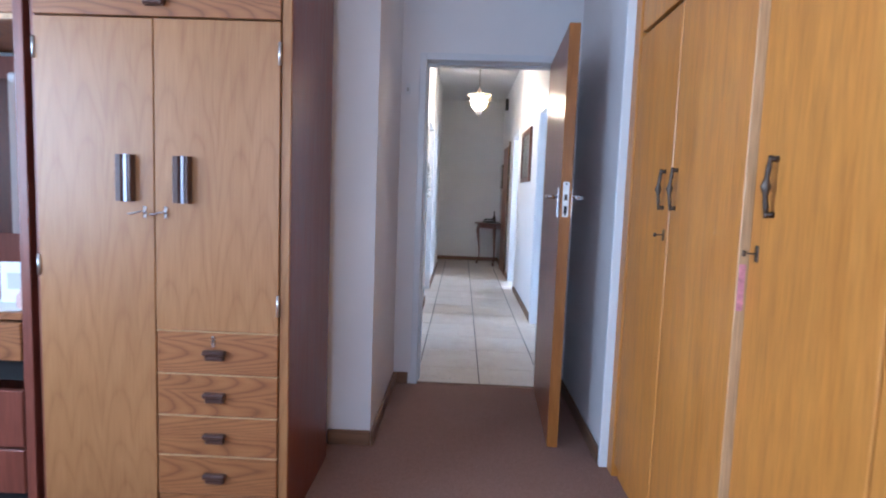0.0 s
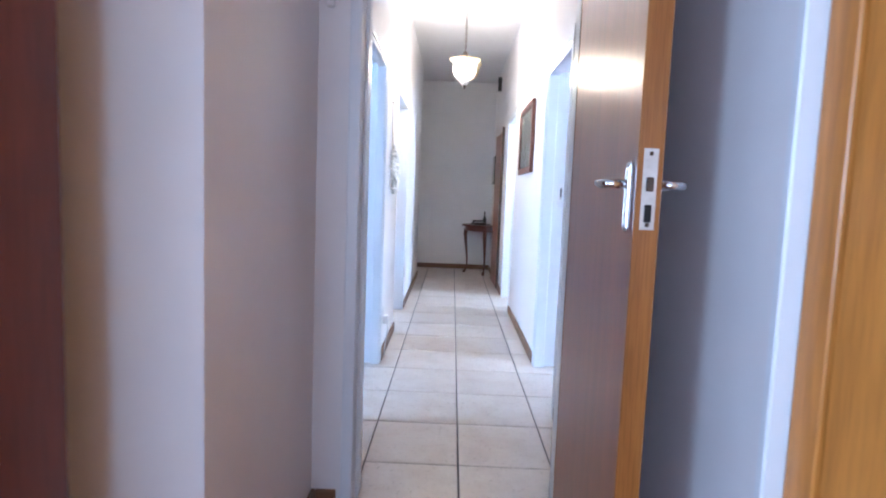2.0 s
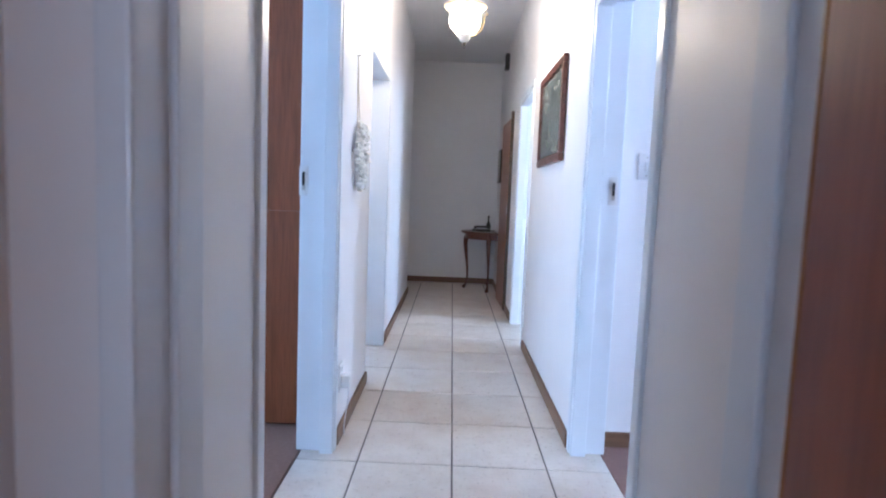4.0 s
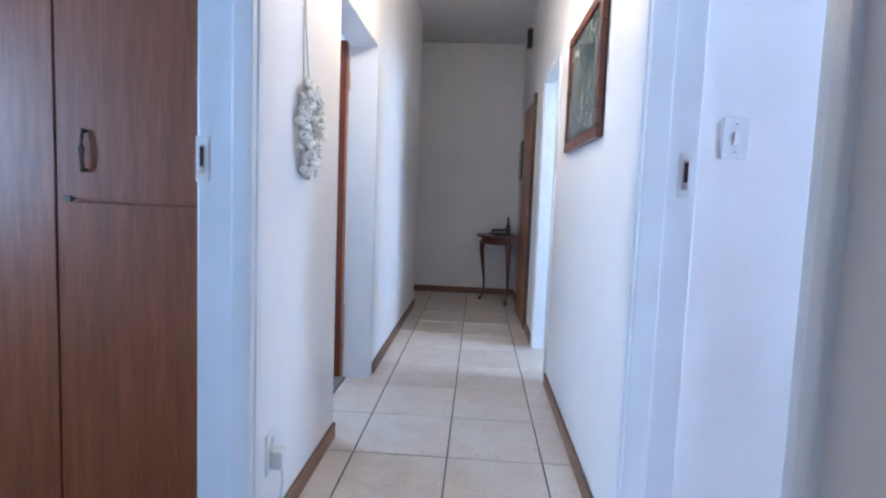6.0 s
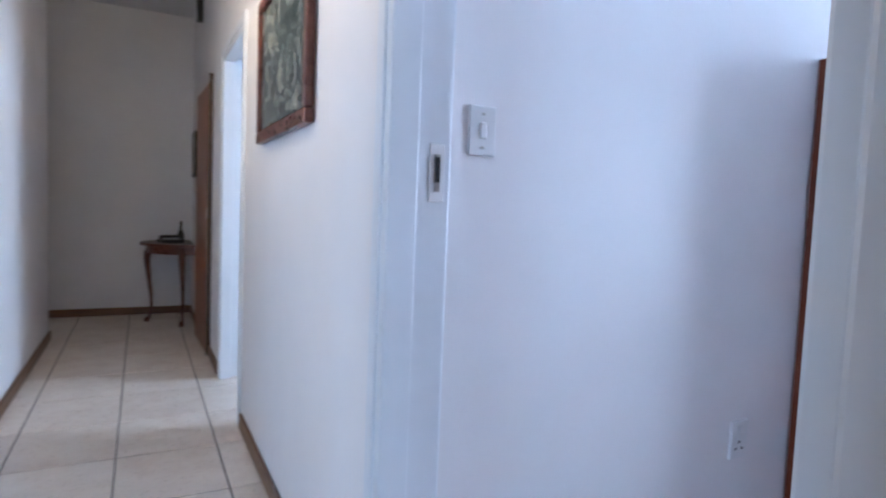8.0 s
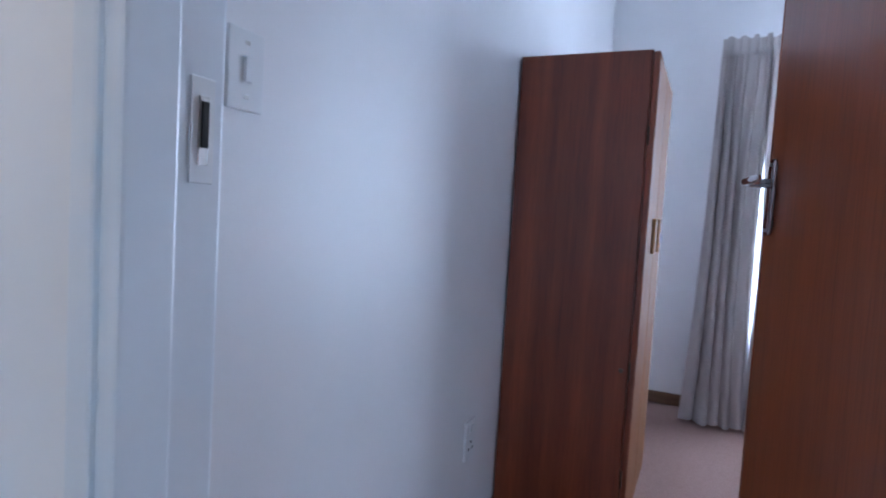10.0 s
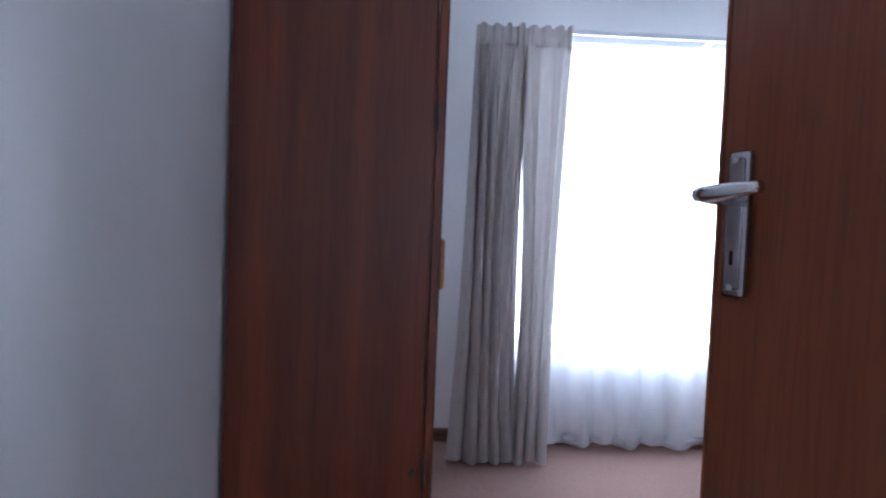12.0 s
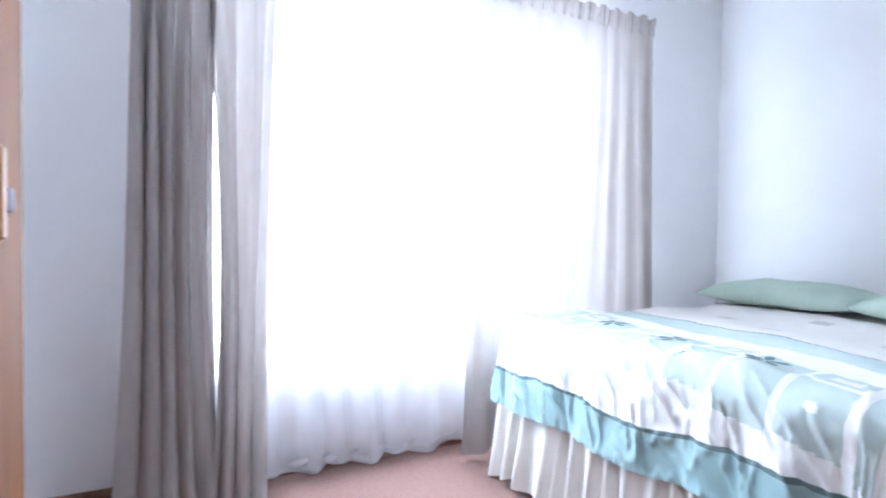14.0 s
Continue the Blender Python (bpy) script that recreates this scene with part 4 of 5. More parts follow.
def shell_hanging():
    o = thing("shell_hanging", "wall hanging of pale sea shells on a cord", "wall hanging", LX, 4.215, 0)
    bm = bmesh.new()
    tube(bm, [(0.006, 0.0, 1.80), (0.008, 0.012, 1.66), (0.016, 0.035, 1.455)], 0.0028, 6)
    tube(bm, [(0.006, 0.0, 1.80), (0.008, -0.012, 1.66), (0.016, -0.035, 1.455)], 0.0028, 6)
    part("cord", bm, M["cord"], o, "thin pale cord")
    bm = bmesh.new()
    tube(bm, [(0.0, 0, 1.802), (0.02, 0, 1.804)], 0.003, 6)
    part("nail", bm, M["steel"], o)
    bm = bmesh.new()
    tube(bm, [(0.022, 0.062 * math.sin(a), 1.312 + 0.135 * math.cos(a)) for a in [2 * math.pi * k / 24 for k in range(25)]], 0.012, 8)
    part("ring", bm, M["cord"], o, "corded oval ring")
    rng = random.Random(4)
    for i in range(170):
        r = rng.uniform(0.011, 0.020)
        bm = bmesh.new()
        bmesh.ops.create_icosphere(bm, subdivisions=1, radius=r)
        for v in bm.verts:
            k = 0.8 + 0.35 * (v.co.z / r)
            v.co = Vector((v.co.x * 0.6, v.co.y * k, v.co.z * 1.2))
        bmesh.ops.rotate(bm, verts=bm.verts, cent=(0, 0, 0), matrix=Euler([rng.uniform(0, 6) for _ in range(3)]).to_matrix())
        a = 2 * math.pi * (i + rng.random()) / 170
        q, rr = rng.uniform(-1.1, 1.7), rng.uniform(0.018, 0.034)
        out = rr * math.sin(q)
        bmesh.ops.translate(bm, verts=bm.verts, vec=(0.022 + rr * abs(math.cos(q)), (0.065 + out) * math.sin(a), 1.312 + (0.138 + out) * math.cos(a)))
        part("shell", bm, M["shell"], o, smooth=True)


shell_hanging()


def socket(name, label, x, y, z, nx, ny, plug=False):
    rz = math.degrees(math.atan2(ny, nx))
    o = thing(name, label, "socket", x, y, z, rz)
    part("plate", boxes((0, 0.009, -0.042, 0.042, -0.065, 0.065), bevel=0.004, seg=2), M["white_plastic"], o)
    part("rocker", boxes((0.009, 0.014, -0.010, 0.010, 0.025, 0.05), bevel=0.002), M["white_plastic"], o)
    if plug:
        p = part("plug", boxes((0.009, 0.05, -0.024, 0.024, -0.05, 0.01), bevel=0.008, seg=2), M["white_plastic"], o, "white plug in the socket")
        bm = bmesh.new()
        tube(bm, [(0.04, 0, -0.045), (0.042, 0.004, -0.1), (0.03, 0.01, -0.18), (0.022, 0.012, -0.25), (0.024, 0.02, -0.284)], 0.0035, 8)
        part("cable", bm, M["cable"], o, "thin white cable", True)
    else:
        for y, zz in ((-0.015, -0.03), (0.015, -0.03), (0, -0.008)):
            part("pin_hole", boxes((0.0088, 0.0096, y - 0.004, y + 0.004, zz - 0.004, zz + 0.004)), M["dark"], o)
    return o


socket("wall_socket", "white wall socket with a plug and trailing cable", LX, 3.945, 0.292, 1, 0, True)
socket("wall_socket", "white wall socket low beside the wardrobe", 1.86, 3.98, 0.385, 0, -1)


def light_switch(x, y, z):
    o = thing("light_switch", "white plastic light switch plate", "light switch", x, y, z)
    part("plate", boxes((-0.037, 0.037, -0.009, 0.0, -0.06, 0.06), bevel=0.003, seg=2), M["white_plastic"], o)
    part("rocker", boxes((-0.009, 0.009, -0.014, -0.008, -0.02, 0.02), bevel=0.003), M["white_plastic"], o)
    for dz in (-0.04, 0.04):
        part("screw", boxes((-0.005, 0.005, -0.0102, -0.0085, dz - 0.003, dz + 0.003), bevel=0.0008), M["steel"], o)


light_switch(0.808, 3.98, 1.306)


def hall_table():
    o = thing("hall_table", "small half-round mahogany table with cabriole legs", "table", 0.50, 8.55, 0)
    bm = bmesh.new()
    top = []
    for k in range(21):
        a = math.pi / 2 + math.pi * k / 20
        top.append((0.43 * math.cos(a), 0.36 * math.sin(a)))
    for z0, z1, sc in ((0.70, 0.722, 1.0),):
        lo = [bm.verts.new((x * sc, y * sc, z0)) for x, y in top]
        hi = [bm.verts.new((x * sc, y * sc, z1)) for x, y in top]
        bm.faces.new(lo), bm.faces.new(hi)
        for i in range(len(top)):
            j = (i + 1) % len(top)
            bm.faces.new((lo[i], lo[j], hi[j], hi[i]))
    part("tabletop", bm, M["mahogany"], o)
    bm = bmesh.new()
    ap = [(0.38 * math.cos(math.pi / 2 + math.pi * k / 16), 0.31 * math.sin(math.pi / 2 + math.pi * k / 16)) for k in range(17)]
    for (xa, ya), (xb, yb) in zip(ap, ap[1:]):
        q = [bm.verts.new((xa, ya, 0.63)), bm.verts.new((xb, yb, 0.63)), bm.verts.new((xb, yb, 0.70)), bm.verts.new((xa, ya, 0.70))]
        bm.faces.new(q)
        q2 = [bm.verts.new((xa * 0.94, ya * 0.94, 0.63)), bm.verts.new((xb * 0.94, yb * 0.94, 0.63)), bm.verts.new((xb * 0.94, yb * 0.94, 0.70)), bm.verts.new((xa * 0.94, ya * 0.94, 0.70))]
        bm.faces.new(q2)
    part("apron", bm, M["mahogany"], o)
    for dx, dy in ((-0.36, 0.03), (-0.10, -0.29), (-0.06, 0.29)):
        L = math.hypot(dx, dy)
        ux, uy = dx / L, dy / L
        bm = bmesh.new()
        tube(bm, [(dx * 0.95 + ux * o_, dy * 0.95 + uy * o_, z) for o_, z in ((0, 0.69), (0.025, 0.63), (0.03, 0.56), (0.012, 0.40), (-0.006, 0.24), (-0.008, 0.12), (0.008, 0.05), (0.03, 0.02), (0.035, 0.002))],
             [0.026, 0.030, 0.026, 0.018, 0.013, 0.011, 0.013, 0.022, 0.018], 10)
        part("leg", bm, M["mahogany"], o, smooth=True)
    t = thing("telephone", "black telephone on the hall table", "telephone", 0.31, 8.48, 0.722, 20)
    bm = bmesh.new()
    box(bm, -0.09, 0.09, -0.08, 0.08, 0.0, 0.03, bevel=0.012, seg=2)
    part("base", bm, M["black"], t)
    bm = bmesh.new()
    tube(bm, [(-0.10, -0.03, 0.045), (-0.07, -0.03, 0.058), (0.07, -0.03, 0.058), (0.10, -0.03, 0.045)], [0.02, 0.014, 0.014, 0.02], 10)
    part("handset", bm, M["black"], t, smooth=True)
    bt = thing("bottle_ornament", "small dark bottle-shaped ornament on the table", "ornament", 0.40, 8.52, 0.722)
    bm = bmesh.new()
    lathe(bm, [(0.028, 0), (0.03, 0.02), (0.03, 0.07), (0.02, 0.1), (0.010, 0.13), (0.010, 0.165), (0.013, 0.168), (0.012, 0.18), (0.004, 0.2)], 16)
    part("body", bm, M["bottle"], bt, smooth=True)
    part("band", boxes((-0.031, 0.031, -0.031, 0.031, 0.03, 0.055), bevel=0.015, seg=2), M["duvet_taupe"], bt, "pale label band")


hall_table()
_bx = thing("alarm_sensor", "dark and white alarm box high on the wall", "alarm sensor", RX, 8.05, 2.665)
part("housing", boxes((-0.05, 0.0, -0.04, 0.04, -0.09, 0.09), bevel=0.008, seg=2), M["black"], _bx)
part("lens", boxes((-0.054, -0.049, -0.028, 0.028, -0.06, 0.0), bevel=0.003), M["white_plastic"], _bx, "pale sensor window")
_p2 = thing("small_picture", "small dark framed picture by the hall table", "picture", RX, 8.50, 1.52)
part("frame", boxes((-0.03, -0.001, -0.17, 0.17, -0.2, 0.2), bevel=0.006), M["black"], _p2)
part("canvas", boxes((-0.032, -0.0302, -0.14, 0.14, -0.17, 0.17)), M["duvet_taupe"], _p2, "pale print")


# ---- guest room ----
def guest_wardrobe():
    x0, x1, y0, y1, h = 2.134, 2.78, 3.535, 3.972, 1.676
    o = thing("wardrobe", "low dark red-brown wardrobe with pale doors", "wardrobe", x0, y0, 0)
    W, D = x1 - x0, y1 - y0
    part("side_panel", boxes((0, 0.02, 0.0, D, 0, h), bevel=0.002), M["sapele"], o, "dark red-brown veneered side")
    part("side_panel", boxes((W - 0.02, W, 0.0, D, 0, h), bevel=0.002), M["sapele"], o, "dark red-brown veneered side")
    part("top_panel", boxes((0.02, W - 0.02, 0.0, D, h - 0.02, h - 0.001)), M["sapele"], o)
    part("back_panel", boxes((0.02, W - 0.02, D - 0.01, D, 0.05, h - 0.02)), M["sapele"], o)
    part("front_edge", boxes((0, 0.02, -0.003, 0.0, 0, h)), M["sapele"], o)
    part("plinth", boxes((0.02, W - 0.02, 0.02, 0.04, 0, 0.06)), M["pine"], o)
    n = 2
    w = (W - 0.008) / n
    for i in range(n):
        a = 0.004 + i * w
        d = part("door", boxes((a + 0.002, a + w - 0.002, -0.024, -0.004, 0.06, h - 0.004), bevel=0.003), M["sapele"], o, "pale-faced wooden door with dark edges")
        part("face_veneer", boxes((a + 0.005, a + w - 0.005, -0.0255, -0.0242, 0.065, h - 0.009)), M["face"], d, "pale wooden face")
        hx = 0.20 if i == 0 else 0.375
        part("handle", boxes((hx - 0.018, hx + 0.018, -0.040, -0.0256, 1.008, 1.135), bevel=0.005), M["door_edge"], d, "orange-brown wooden pull")
        if i == 1:
            bm = bmesh.new()
            tube(bm, [(hx + 0.03, -0.024, 1.07), (hx + 0.03, -0.036, 1.07)], 0.004, 8)
            box(bm, hx + 0.024, hx + 0.036, -0.046, -0.034, 1.045, 1.08, bevel=0.004)
            part("key", bm, M["strip"], d, "dull steel key")
    bm = bmesh.new()
    tube(bm, [(-0.002, 0.02, 0.62), (-0.008, 0.02, 0.62)], 0.008, 10)
    part("screw_cap", bm, M["bronze"], o)
    for hz in (0.25, 0.62, 1.4):
        bm = bmesh.new()
        tube(bm, [(0.0, -0.006, hz - 0.03), (0.0, -0.006, hz + 0.03)], 0.004, 8)
        part("hinge", bm, M["bronze"], o, smooth=True)


guest_wardrobe()


def curtain_mesh(y0, y1, b0, b1, ztop, zbot, folds, amp, seed, bulge=0.0, n=None, lean=0.0, mid=None, loose=0.8):
    """A pleated hanging cloth in a plane of constant x; top spans y0..y1, hem spans b0..b1."""
    rng = random.Random(seed)
    ph = [rng.uniform(0, 6.28) for _ in range(6)]
    wob = [rng.uniform(0.75, 1.3) for _ in range(40)]

    def f(u, v):
        z = ztop + (zbot - ztop) * v
        a, b = y0 + (b0 - y0) * v ** 0.8, y1 + (b1 - y1) * v ** 0.8
        if mid:
            k = 4 * v * (1 - v)
            a, b = a + mid[0] * k, b + mid[1] * k
        uu = u + 0.018 * math.sin(7 * u + ph[0] + 3 * v) + 0.01 * math.sin(17 * u + ph[1])
        y = a + (b - a) * uu
        k = int(max(0, min(39, u * folds)))
        am = amp * (0.35 + 0.65 * min(1, v * 3.5)) * wob[k]
        p = 2 * math.pi * folds * u + ph[2] + 0.7 * math.sin(2.3 * v + ph[3] + 4 * u) + loose * noise.noise((u * folds * 0.45, v * 1.3, seed * 1.7))
        off = am * (math.sin(p) + 0.25 * math.sin(2 * p + ph[4]))
        y += am * 0.45 * math.cos(p) * (0.3 + 0.7 * v)
        hem = 0.012 * math.sin(p * 0.5 + ph[5]) * v ** 6
        return (off + bulge * math.sin(math.pi * v) + lean * v, y, z + hem)
    bm = bmesh.new()
    sheet(bm, n or folds * 14, 46, f)
    return bm


def heading(y0, y1, zt, zb, folds, seed, deep=0.014):
    rng = random.Random(seed)
    ph = rng.uniform(0, 6)

    def f(u, v):
        y = y0 + (y1 - y0) * u
        k = math.sin(2 * math.pi * folds * u + ph + 1.5 * math.sin(9 * u + ph) + 0.9 * math.sin(23 * u)) * (0.7 + 0.5 * math.sin(13 * u + ph))
        pinch = 1 - 0.75 * math.exp(-((v - 0.62) / 0.18) ** 2)
        return (deep * k * pinch - 0.008 * (1 - v), y + 0.006 * math.cos(2 * math.pi * folds * u * 2), zt + (zb - zt) * v + 0.010 * (1 - v) * math.sin(2 * math.pi * folds * u * 0.7 + ph))
    bm = bmesh.new()
    sheet(bm, folds * 10, 8, f)
    return bm


def curtains():
    X = 3.78
    o = thing("curtain", "long taupe drape with a gathered heading", "curtain", X, 0, 0, group="window drapes")
    part("heading", heading(2.855, 3.330, 2.175, 2.075, 11, 1), M["drape"], o, smooth=True)
    part("panel", curtain_mesh(3.060, 3.335, 3.055, 3.380, 2.08, 0.012, 5, 0.054, 11, 0.02, lean=-0.05, mid=(0.03, -0.015)), M["drape"], o, smooth=True)
    part("panel", curtain_mesh(2.858, 3.14, 2.915, 3.10, 2.08, 0.016, 3, 0.034, 12, 0.01, lean=-0.06, mid=(0.005, -0.042)), M["drape"], o, smooth=True)
    o = thing("curtain", "long taupe drape drawn half across the window", "curtain", X, 0, 0, group="window drapes")
    part("heading", heading(0.882, 1.972, 2.17, 2.08, 17, 3, 0.008), M["drape"], o, smooth=True)
    part("panel", curtain_mesh(0.886, 1.965, 0.89, 2.06, 2.085, 0.03, 9, 0.013, 13, 0.0, loose=2.2), M["drape"], o, smooth=True)
    o = thing("net_curtain", "sheer white net curtain with a soft hem", "net curtain", 3.935, 0, 0)
    part("panel", curtain_mesh(1.02, 3.20, 1.0, 3.16, 2.16, 0.03, 14, 0.026, 21, 0.0, loose=3.4), M["net"], o, smooth=True)
    part("hem", curtain_mesh(1.0, 3.16, 1.0, 3.16, 0.08, 0.026, 14, 0.026, 21, 0.0, loose=3.4), M["net"], o, smooth=True)
    r = thing("curtain_rail", "white curtain rail above the window", "curtain rail", 3.85, 0, 2.180)
    part("rail", boxes((-0.012, 0.012, 0.88, 3.34, -0.012, 0.012), bevel=0.003), M["rail"], r)
    for y in (0.95, 2.1, 3.28):
        part("bracket", boxes((0.012, 0.159, y - 0.01, y + 0.01, -0.01, 0.01), bevel=0.002), M["rail"], r)


curtains()


def bed():
    X0, X1, Y0, Y1 = 2.11, 3.65, 0.06, 1.97
    o = thing("bed", "double bed base with mattress and gathered cream valance", "bed", 0, 0, 0)
    part("base", boxes((X0 + 0.05, X1 - 0.09, Y0, Y1 - 0.05, 0.08, 0.34), bevel=0.01), M["cream_cloth"], o)
    part("mattress", boxes((X0 + 0.07, X1 - 0.07, Y0, Y1 - 0.07, 0.34, 0.60), bevel=0.05, seg=4), M["sheet_white"], o)
    for x in (X0 + 0.1, X1 - 0.1):
        for y in (Y0 + 0.1, Y1 - 0.12):
            bm = bmesh.new()
            lathe(bm, [(0.025, 0), (0.03, 0.08)], 12, (x, y))
            part("leg", bm, M["dark"], o)

    def ruffle(ax, a, b, at, seed, sgn):
        rng = random.Random(seed)
        ph = [rng.uniform(0, 6) for _ in range(4)]
        n = int(abs(b - a) / 0.085)

        def f(u, v):
            s = a + (b - a) * u
            p = 2 * math.pi * n * u + ph[0] + 1.8 * math.sin(5 * u + ph[1]) + 1.1 * math.sin(19 * u) + 0.8 * math.sin(37 * u + ph[2])
            out = (0.010 + 0.018 * v) * math.sin(p) + 0.035 * v + 0.012 * v * math.sin(11 * u + ph[2])
            z = 0.36 - (0.335 + 0.012 * math.sin(p * 0.37 + ph[3])) * v
            return (s, at + sgn * out, z) if ax == "x" else (at + sgn * out, s, z)
        bm = bmesh.new()
        return sheet(bm, n * 12, 14, f)
    part("valance", ruffle("x", X0 + 0.01, X1 - 0.045, Y1 - 0.01, 5, 1), M["cream_cloth"], o, "gathered cream valance", True)
    part("valance", ruffle("y", Y0, Y1 - 0.02, X1 - 0.055, 6, 1), M["cream_cloth"], o, "gathered cream valance", True)
    part("valance", ruffle("y", Y0, Y1 - 0.02, X0 + 0.01, 7, -1), M["cream_cloth"], o, "gathered cream valance", True)

    # duvet: a padded sheet that falls over three sides
    q = thing("duvet", "white and aqua duvet with printed flowers", "duvet", 0, 0, 0)
    TOP, R = 0.675, 0.11
    dropf, drops = 0.315, 0.30
    yh = 0.20
    rng = random.Random(8)
    ph = [rng.uniform(0, 6) for _ in range(12)]
    LU = (X1 - X0) + 2 * drops
    LV = (Y1 - yh) + dropf

    def fall(d):
        if d <= 0:
            return 0.0, 0.0
        arc = R * math.pi / 2
        if d < arc:
            t = d / R
            return R * math.sin(t), R * (1 - math.cos(t))
        return R + 0.10 * (d - arc), R + (d - arc) * 0.985

    def surf(u, v):
        s = u * LU - drops
        t = v * LV + yh
        ex = max(0, X0 + R - (X0 + s)) if s < R else max(0, s - (X1 - X0 - R))
        sx = -1 if s < R else 1
        ey = max(0, t - (Y1 - R))
        x = X0 + min(max(s, R), X1 - X0 - R)
        y = min(t, Y1 - R)
        d = max(ex, ey)
        wr = 0.010 * math.sin(6 * s + ph[0] + 2 * t) + 0.008 * math.sin(13 * t + 5 * s + ph[1]) + 0.005 * noise.noise((s * 9, t * 9, 3.0))
        wr += 0.012 * noise.noise((s * 3.1, t * 3.4, 7.0))
        wr += 0.06 * min(1, max(0, (t - 1.55) * 3)) * max(0, 0.13 - abs(noise.noise((s * 6 + t * 5, t * 3 - s * 2, 9.0))))
        z = TOP + wr * 0.8
        if d > 0:
            L = math.hypot(ex, ey)
            h, dn = fall(d)
            along = t if ex > ey else s
            dr = min(1, d / 0.3)
            rip = 0.010 * dr * (math.sin(along * 13 + ph[3]) + 0.7 * math.sin(along * 29 + ph[4])) + 0.008 * dr * noise.noise((along * 14, d * 4, 1.0))
            rip += 0.05 * max(0, 0.16 - abs(noise.noise((along * 10 + d * 9, d * 4 - along * 2, 4.0))))
            rip += 0.045 * dr * max(0, 0.17 - abs(noise.noise((along * 23 + d * 5, d * 7, 6.0))))
            h += rip
            x += sx * h * ex / L
            y += h * ey / L
            z -= dn * (1 + 0.02 * math.sin(along * 9 + ph[5]))
        return (x, y, z)

    def kind_of(u, v):
        s = u * LU - drops
        t = v * LV + yh
        d = max(max(0, -s) + 0, max(0, s - (X1 - X0)), t - Y1)
        # distance from the hem on the falling sides
        hem = min(dropf - (t - Y1), drops + s, drops + (X1 - X0) - s)
        if hem < 0.135:
            return 1
        if hem < 0.147:
            return 3
        x = X0 + s
        t += 0.19 * (x - 2.45)   # the cover lies slightly askew
        if t < 1.47:
            if t > 1.461:
                return 3
            gx, gy = (x - 2.1) % 0.36, (t + (0.16 if int((x - 2.1) / 0.36) % 2 else 0)) % 0.32
            return 5 if gx < 0.085 and gy < 0.07 and t < 1.40 else 4
        if t < 1.60:
            return 2
        # row of printed panels with flowers
        t -= 0.225
        if 1.475 < t < 1.86 and X0 + 0.04 < x < X1 - 0.03:
            c = (3.478 - x) / 0.1775
            k = math.floor(c)
            fx = (c - k) * 0.152
            if k % 2 == 0:
                if 1.49 < t < 1.59 and 0.012 < fx < 0.125:
                    return 2 if not (1.515 < t < 1.56 and 0.035 < fx < 0.10) else 4
                if 1.62 < t < 1.82 and 0.01 < fx < 0.14:
                    return 2 if not ((t - 1.72) ** 2 + (fx - 0.075) ** 2 < 0.016 ** 2) else 0
            elif 1.52 < t < 1.845 and 0.008 < fx < 0.144:
                return 2
        return 0
    bm = bmesh.new()
    sheet(bm, 300, 310, surf, kind_of)
    part("cover", bm, [M["sheet_white"], M["duvet_aqua"], M["duvet_pale"], M["duvet_line"], M["duvet_cream"], M["duvet_taupe"]], q, smooth=True)

    def on_top(x, y):
        u, v = (x - X0 + drops) / LU, (y - yh) / LV
        p = surf(u, v)
        return Vector((p[0], p[1], p[2] + 0.0022))
    for k in range(5):
        cx = 3.478 - 0.1775 * (2 * k + 1) - 0.055
        cy = 1.820 - 0.19 * (cx - 2.45)
        if cx < X0 + 0.1:
            continue
        bm = bmesh.new()
        for j in range(5):
            a = 2 * math.pi * j / 5 + 0.5 + k
            c, s_ = math.cos(a), math.sin(a)
            ring = [on_top(cx + r * c - w * s_, cy + r * s_ + w * c) for r, w in ((0.004, 0.0), (0.025, 0.011), (0.05, 0.013), (0.066, 0.0), (0.05, -0.013), (0.025, -0.011))]
            bm.faces.new([bm.verts.new(p) for p in ring])
        part("flower", bm, M["duvet_line"], q, "dark printed flower")
        bm = bmesh.new()
        pts = [on_top(cx + 0.02 + 0.19 * t_, cy + 0.015 + 0.10 * t_ ** 1.5) for t_ in [i / 8 for i in range(9)]]
        for a, b in zip(pts, pts[1:]):
            w = Vector((0.0008, 0.0024, 0))
            bm.faces.new([bm.verts.new(a - w), bm.verts.new(a + w), bm.verts.new(b + w), bm.verts.new(b - w)])
        part("stem", bm, M["duvet_line"], q, "thin printed stem")

    def pillow(x, y, rz, seed):
        p = thing("pillow", "soft sage-green pillow at the head of the bed", "pillow", x, y, 0.690, rz, group="pillows on the bed")
        bm = bmesh.new()
        bmesh.ops.create_grid(bm, x_segments=26, y_segments=18, size=1)
        top = list(bm.verts)
        r = random.Random(seed)
        o1 = r.uniform(0, 9)

        def shape(sx, sy, up):
            k = max(0, (1 - abs(sx) ** 3.2)) ** 0.5 * max(0, (1 - abs(sy) ** 3.0)) ** 0.5
            pin = 1 - 0.05 * (sx * sx) * (1 - sy * sy) - 0.06 * (1 - sx * sx) * sy * sy
            z = (0.10 if up else -0.03) * k + 0.02 + 0.012 * k * noise.noise((sx * 2.5 + o1, sy * 2.5, up))
            return (0.37 * sx * pin, 0.24 * sy * pin, z + 0.012 * (abs(sx) ** 6))
        grids = []
        bm.free()
        bm = bmesh.new()
        n, m = 26, 18
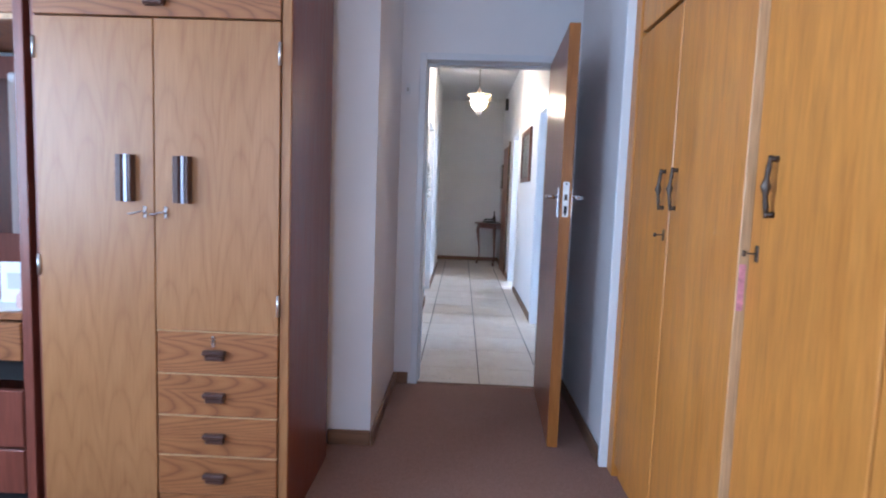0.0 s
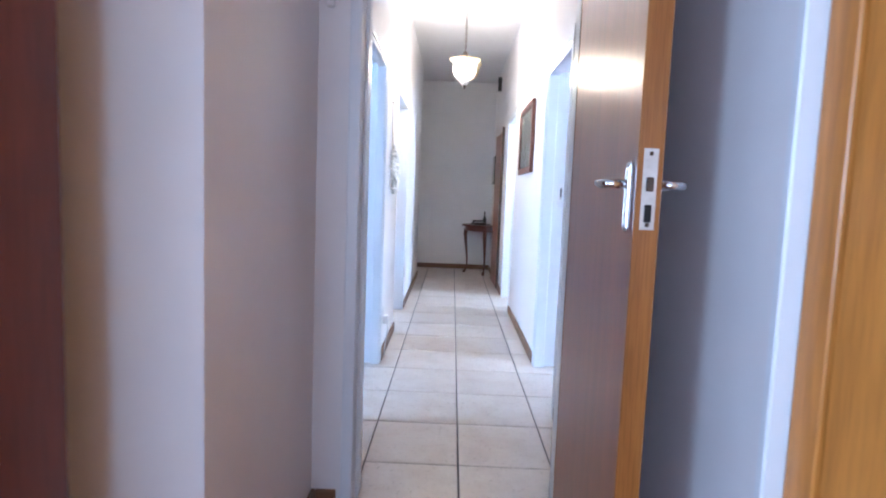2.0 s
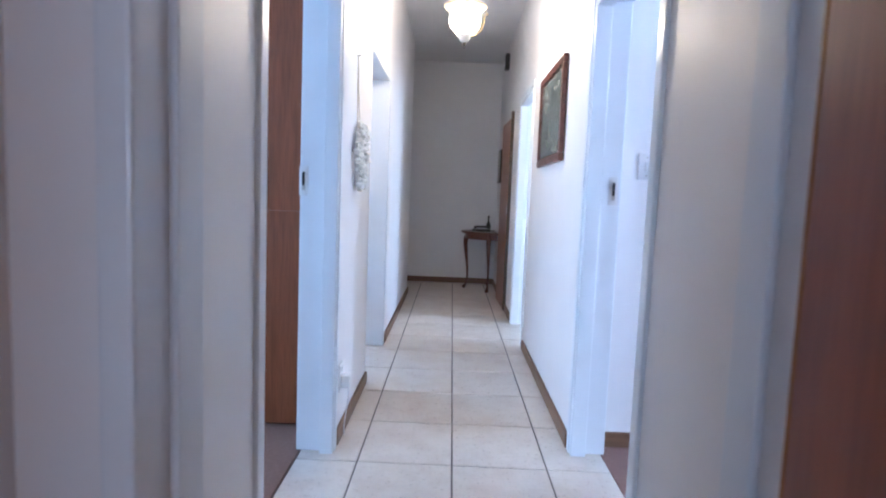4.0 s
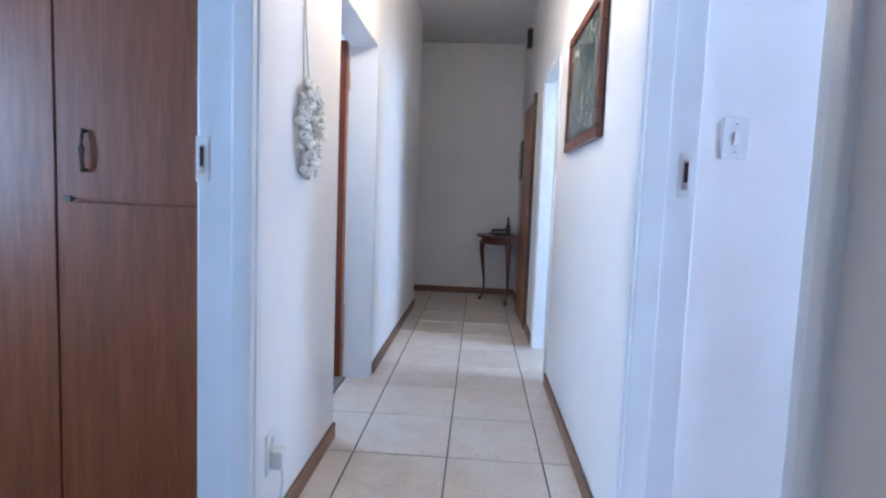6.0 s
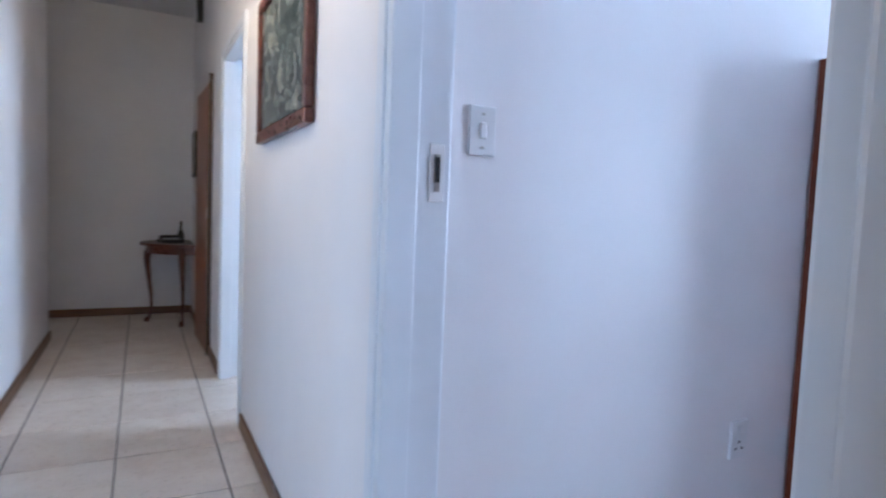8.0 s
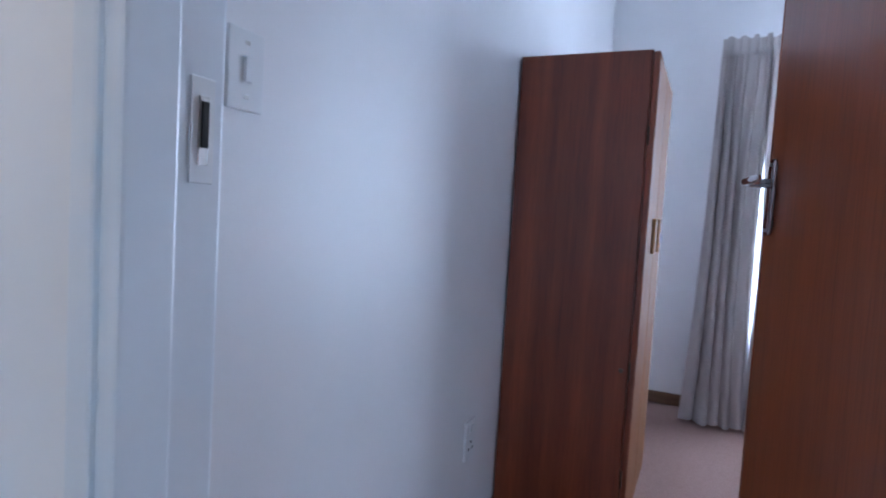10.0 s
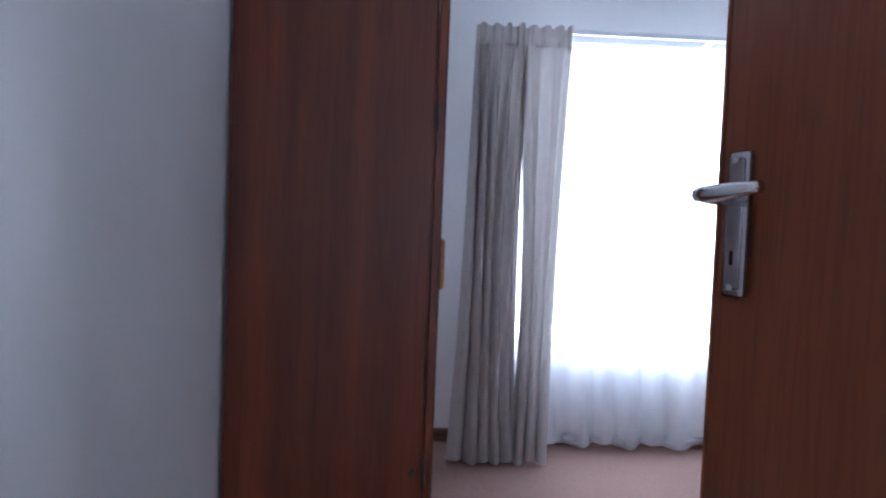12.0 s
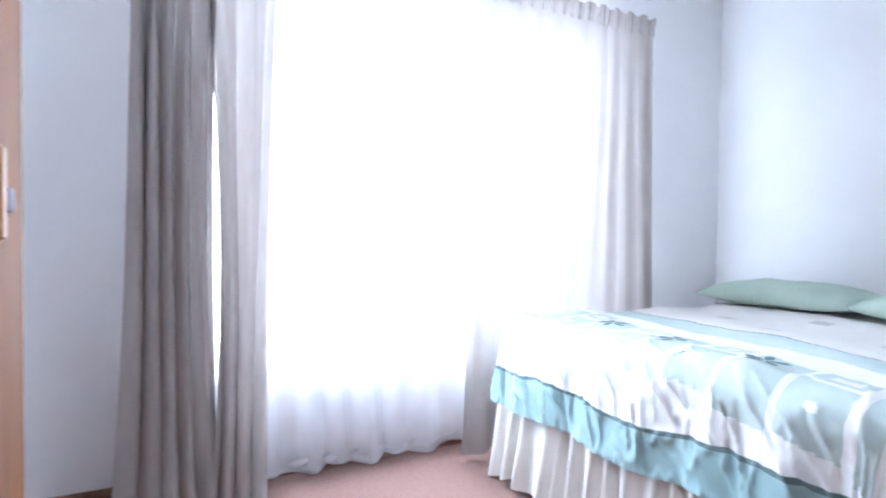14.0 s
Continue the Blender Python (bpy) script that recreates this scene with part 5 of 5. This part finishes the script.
        for up in (1, 0):
            grids.append([[bm.verts.new(shape(2 * i / n - 1, 2 * j / m - 1, up)) for j in range(m + 1)] for i in range(n + 1)])
        for g in grids:
            for i in range(n):
                for j in range(m):
                    bm.faces.new((g[i][j], g[i + 1][j], g[i + 1][j + 1], g[i][j + 1]))
        bmesh.ops.remove_doubles(bm, verts=bm.verts, dist=0.0015)
        part("cushion", bm, M["pillow"], p, smooth=True)
    pillow(3.275, 0.43, 2, 1)
    pillow(2.55, 0.42, -3, 2)


bed()


# ---- passage floor tiles, piece by piece ----
def passage_tiles():
    o = thing("floor_passage", "pale beige glazed floor tiles with dark grout", "tiled floor", kind="structure")
    part("grout_bed", boxes((-0.68, 0.66, 2.0, 8.97, -0.02, -0.0035), (-2.6, -0.68, 8.03, 8.97, -0.02, -0.0035)), M["grout"], o, "dark grout joints")
    px, py, g = 0.405, 0.452, 0.0075
    cache = {}
    regions = [(-0.68, 0.66, 2.0, 8.97), (-2.6, -0.6805, 8.035, 8.97)]
    for rx0, rx1, ry0, ry1 in regions:
        for i in range(-8, 4):
            for j in range(-8, 11):
                x0, x1 = -0.014 + i * px, -0.014 + (i + 1) * px
                y0, y1 = 5.067 + j * py, 5.067 + (j + 1) * py
                x0, x1 = max(x0, rx0 - g / 2), min(x1, rx1 + g / 2)
                y0, y1 = max(y0, ry0 - g / 2), min(y1, ry1 + g / 2)
                if x1 - x0 < 0.04 or y1 - y0 < 0.04:
                    continue
                w, d = round(x1 - x0 - g, 4), round(y1 - y0 - g, 4)
                if (w, d) not in cache:
                    cache[w, d] = mesh_of("tile", boxes((-w / 2, w / 2, -d / 2, d / 2, -0.015, 0.0), bevel=0.0022), M["tile"])
                t = new("tile", cache[w, d])
                t.parent = o
                t.location = ((x0 + x1) / 2, (y0 + y1) / 2, 0.0005 * math.sin(i * 3.1 + j * 1.7))
    structure("threshold_strip", boxes((-0.41, 0.35, 1.985, 2.01, 0.0, 0.006), bevel=0.002), M["baseboard_x"], "thin dark threshold strip between carpet and tiles", "threshold")


passage_tiles()
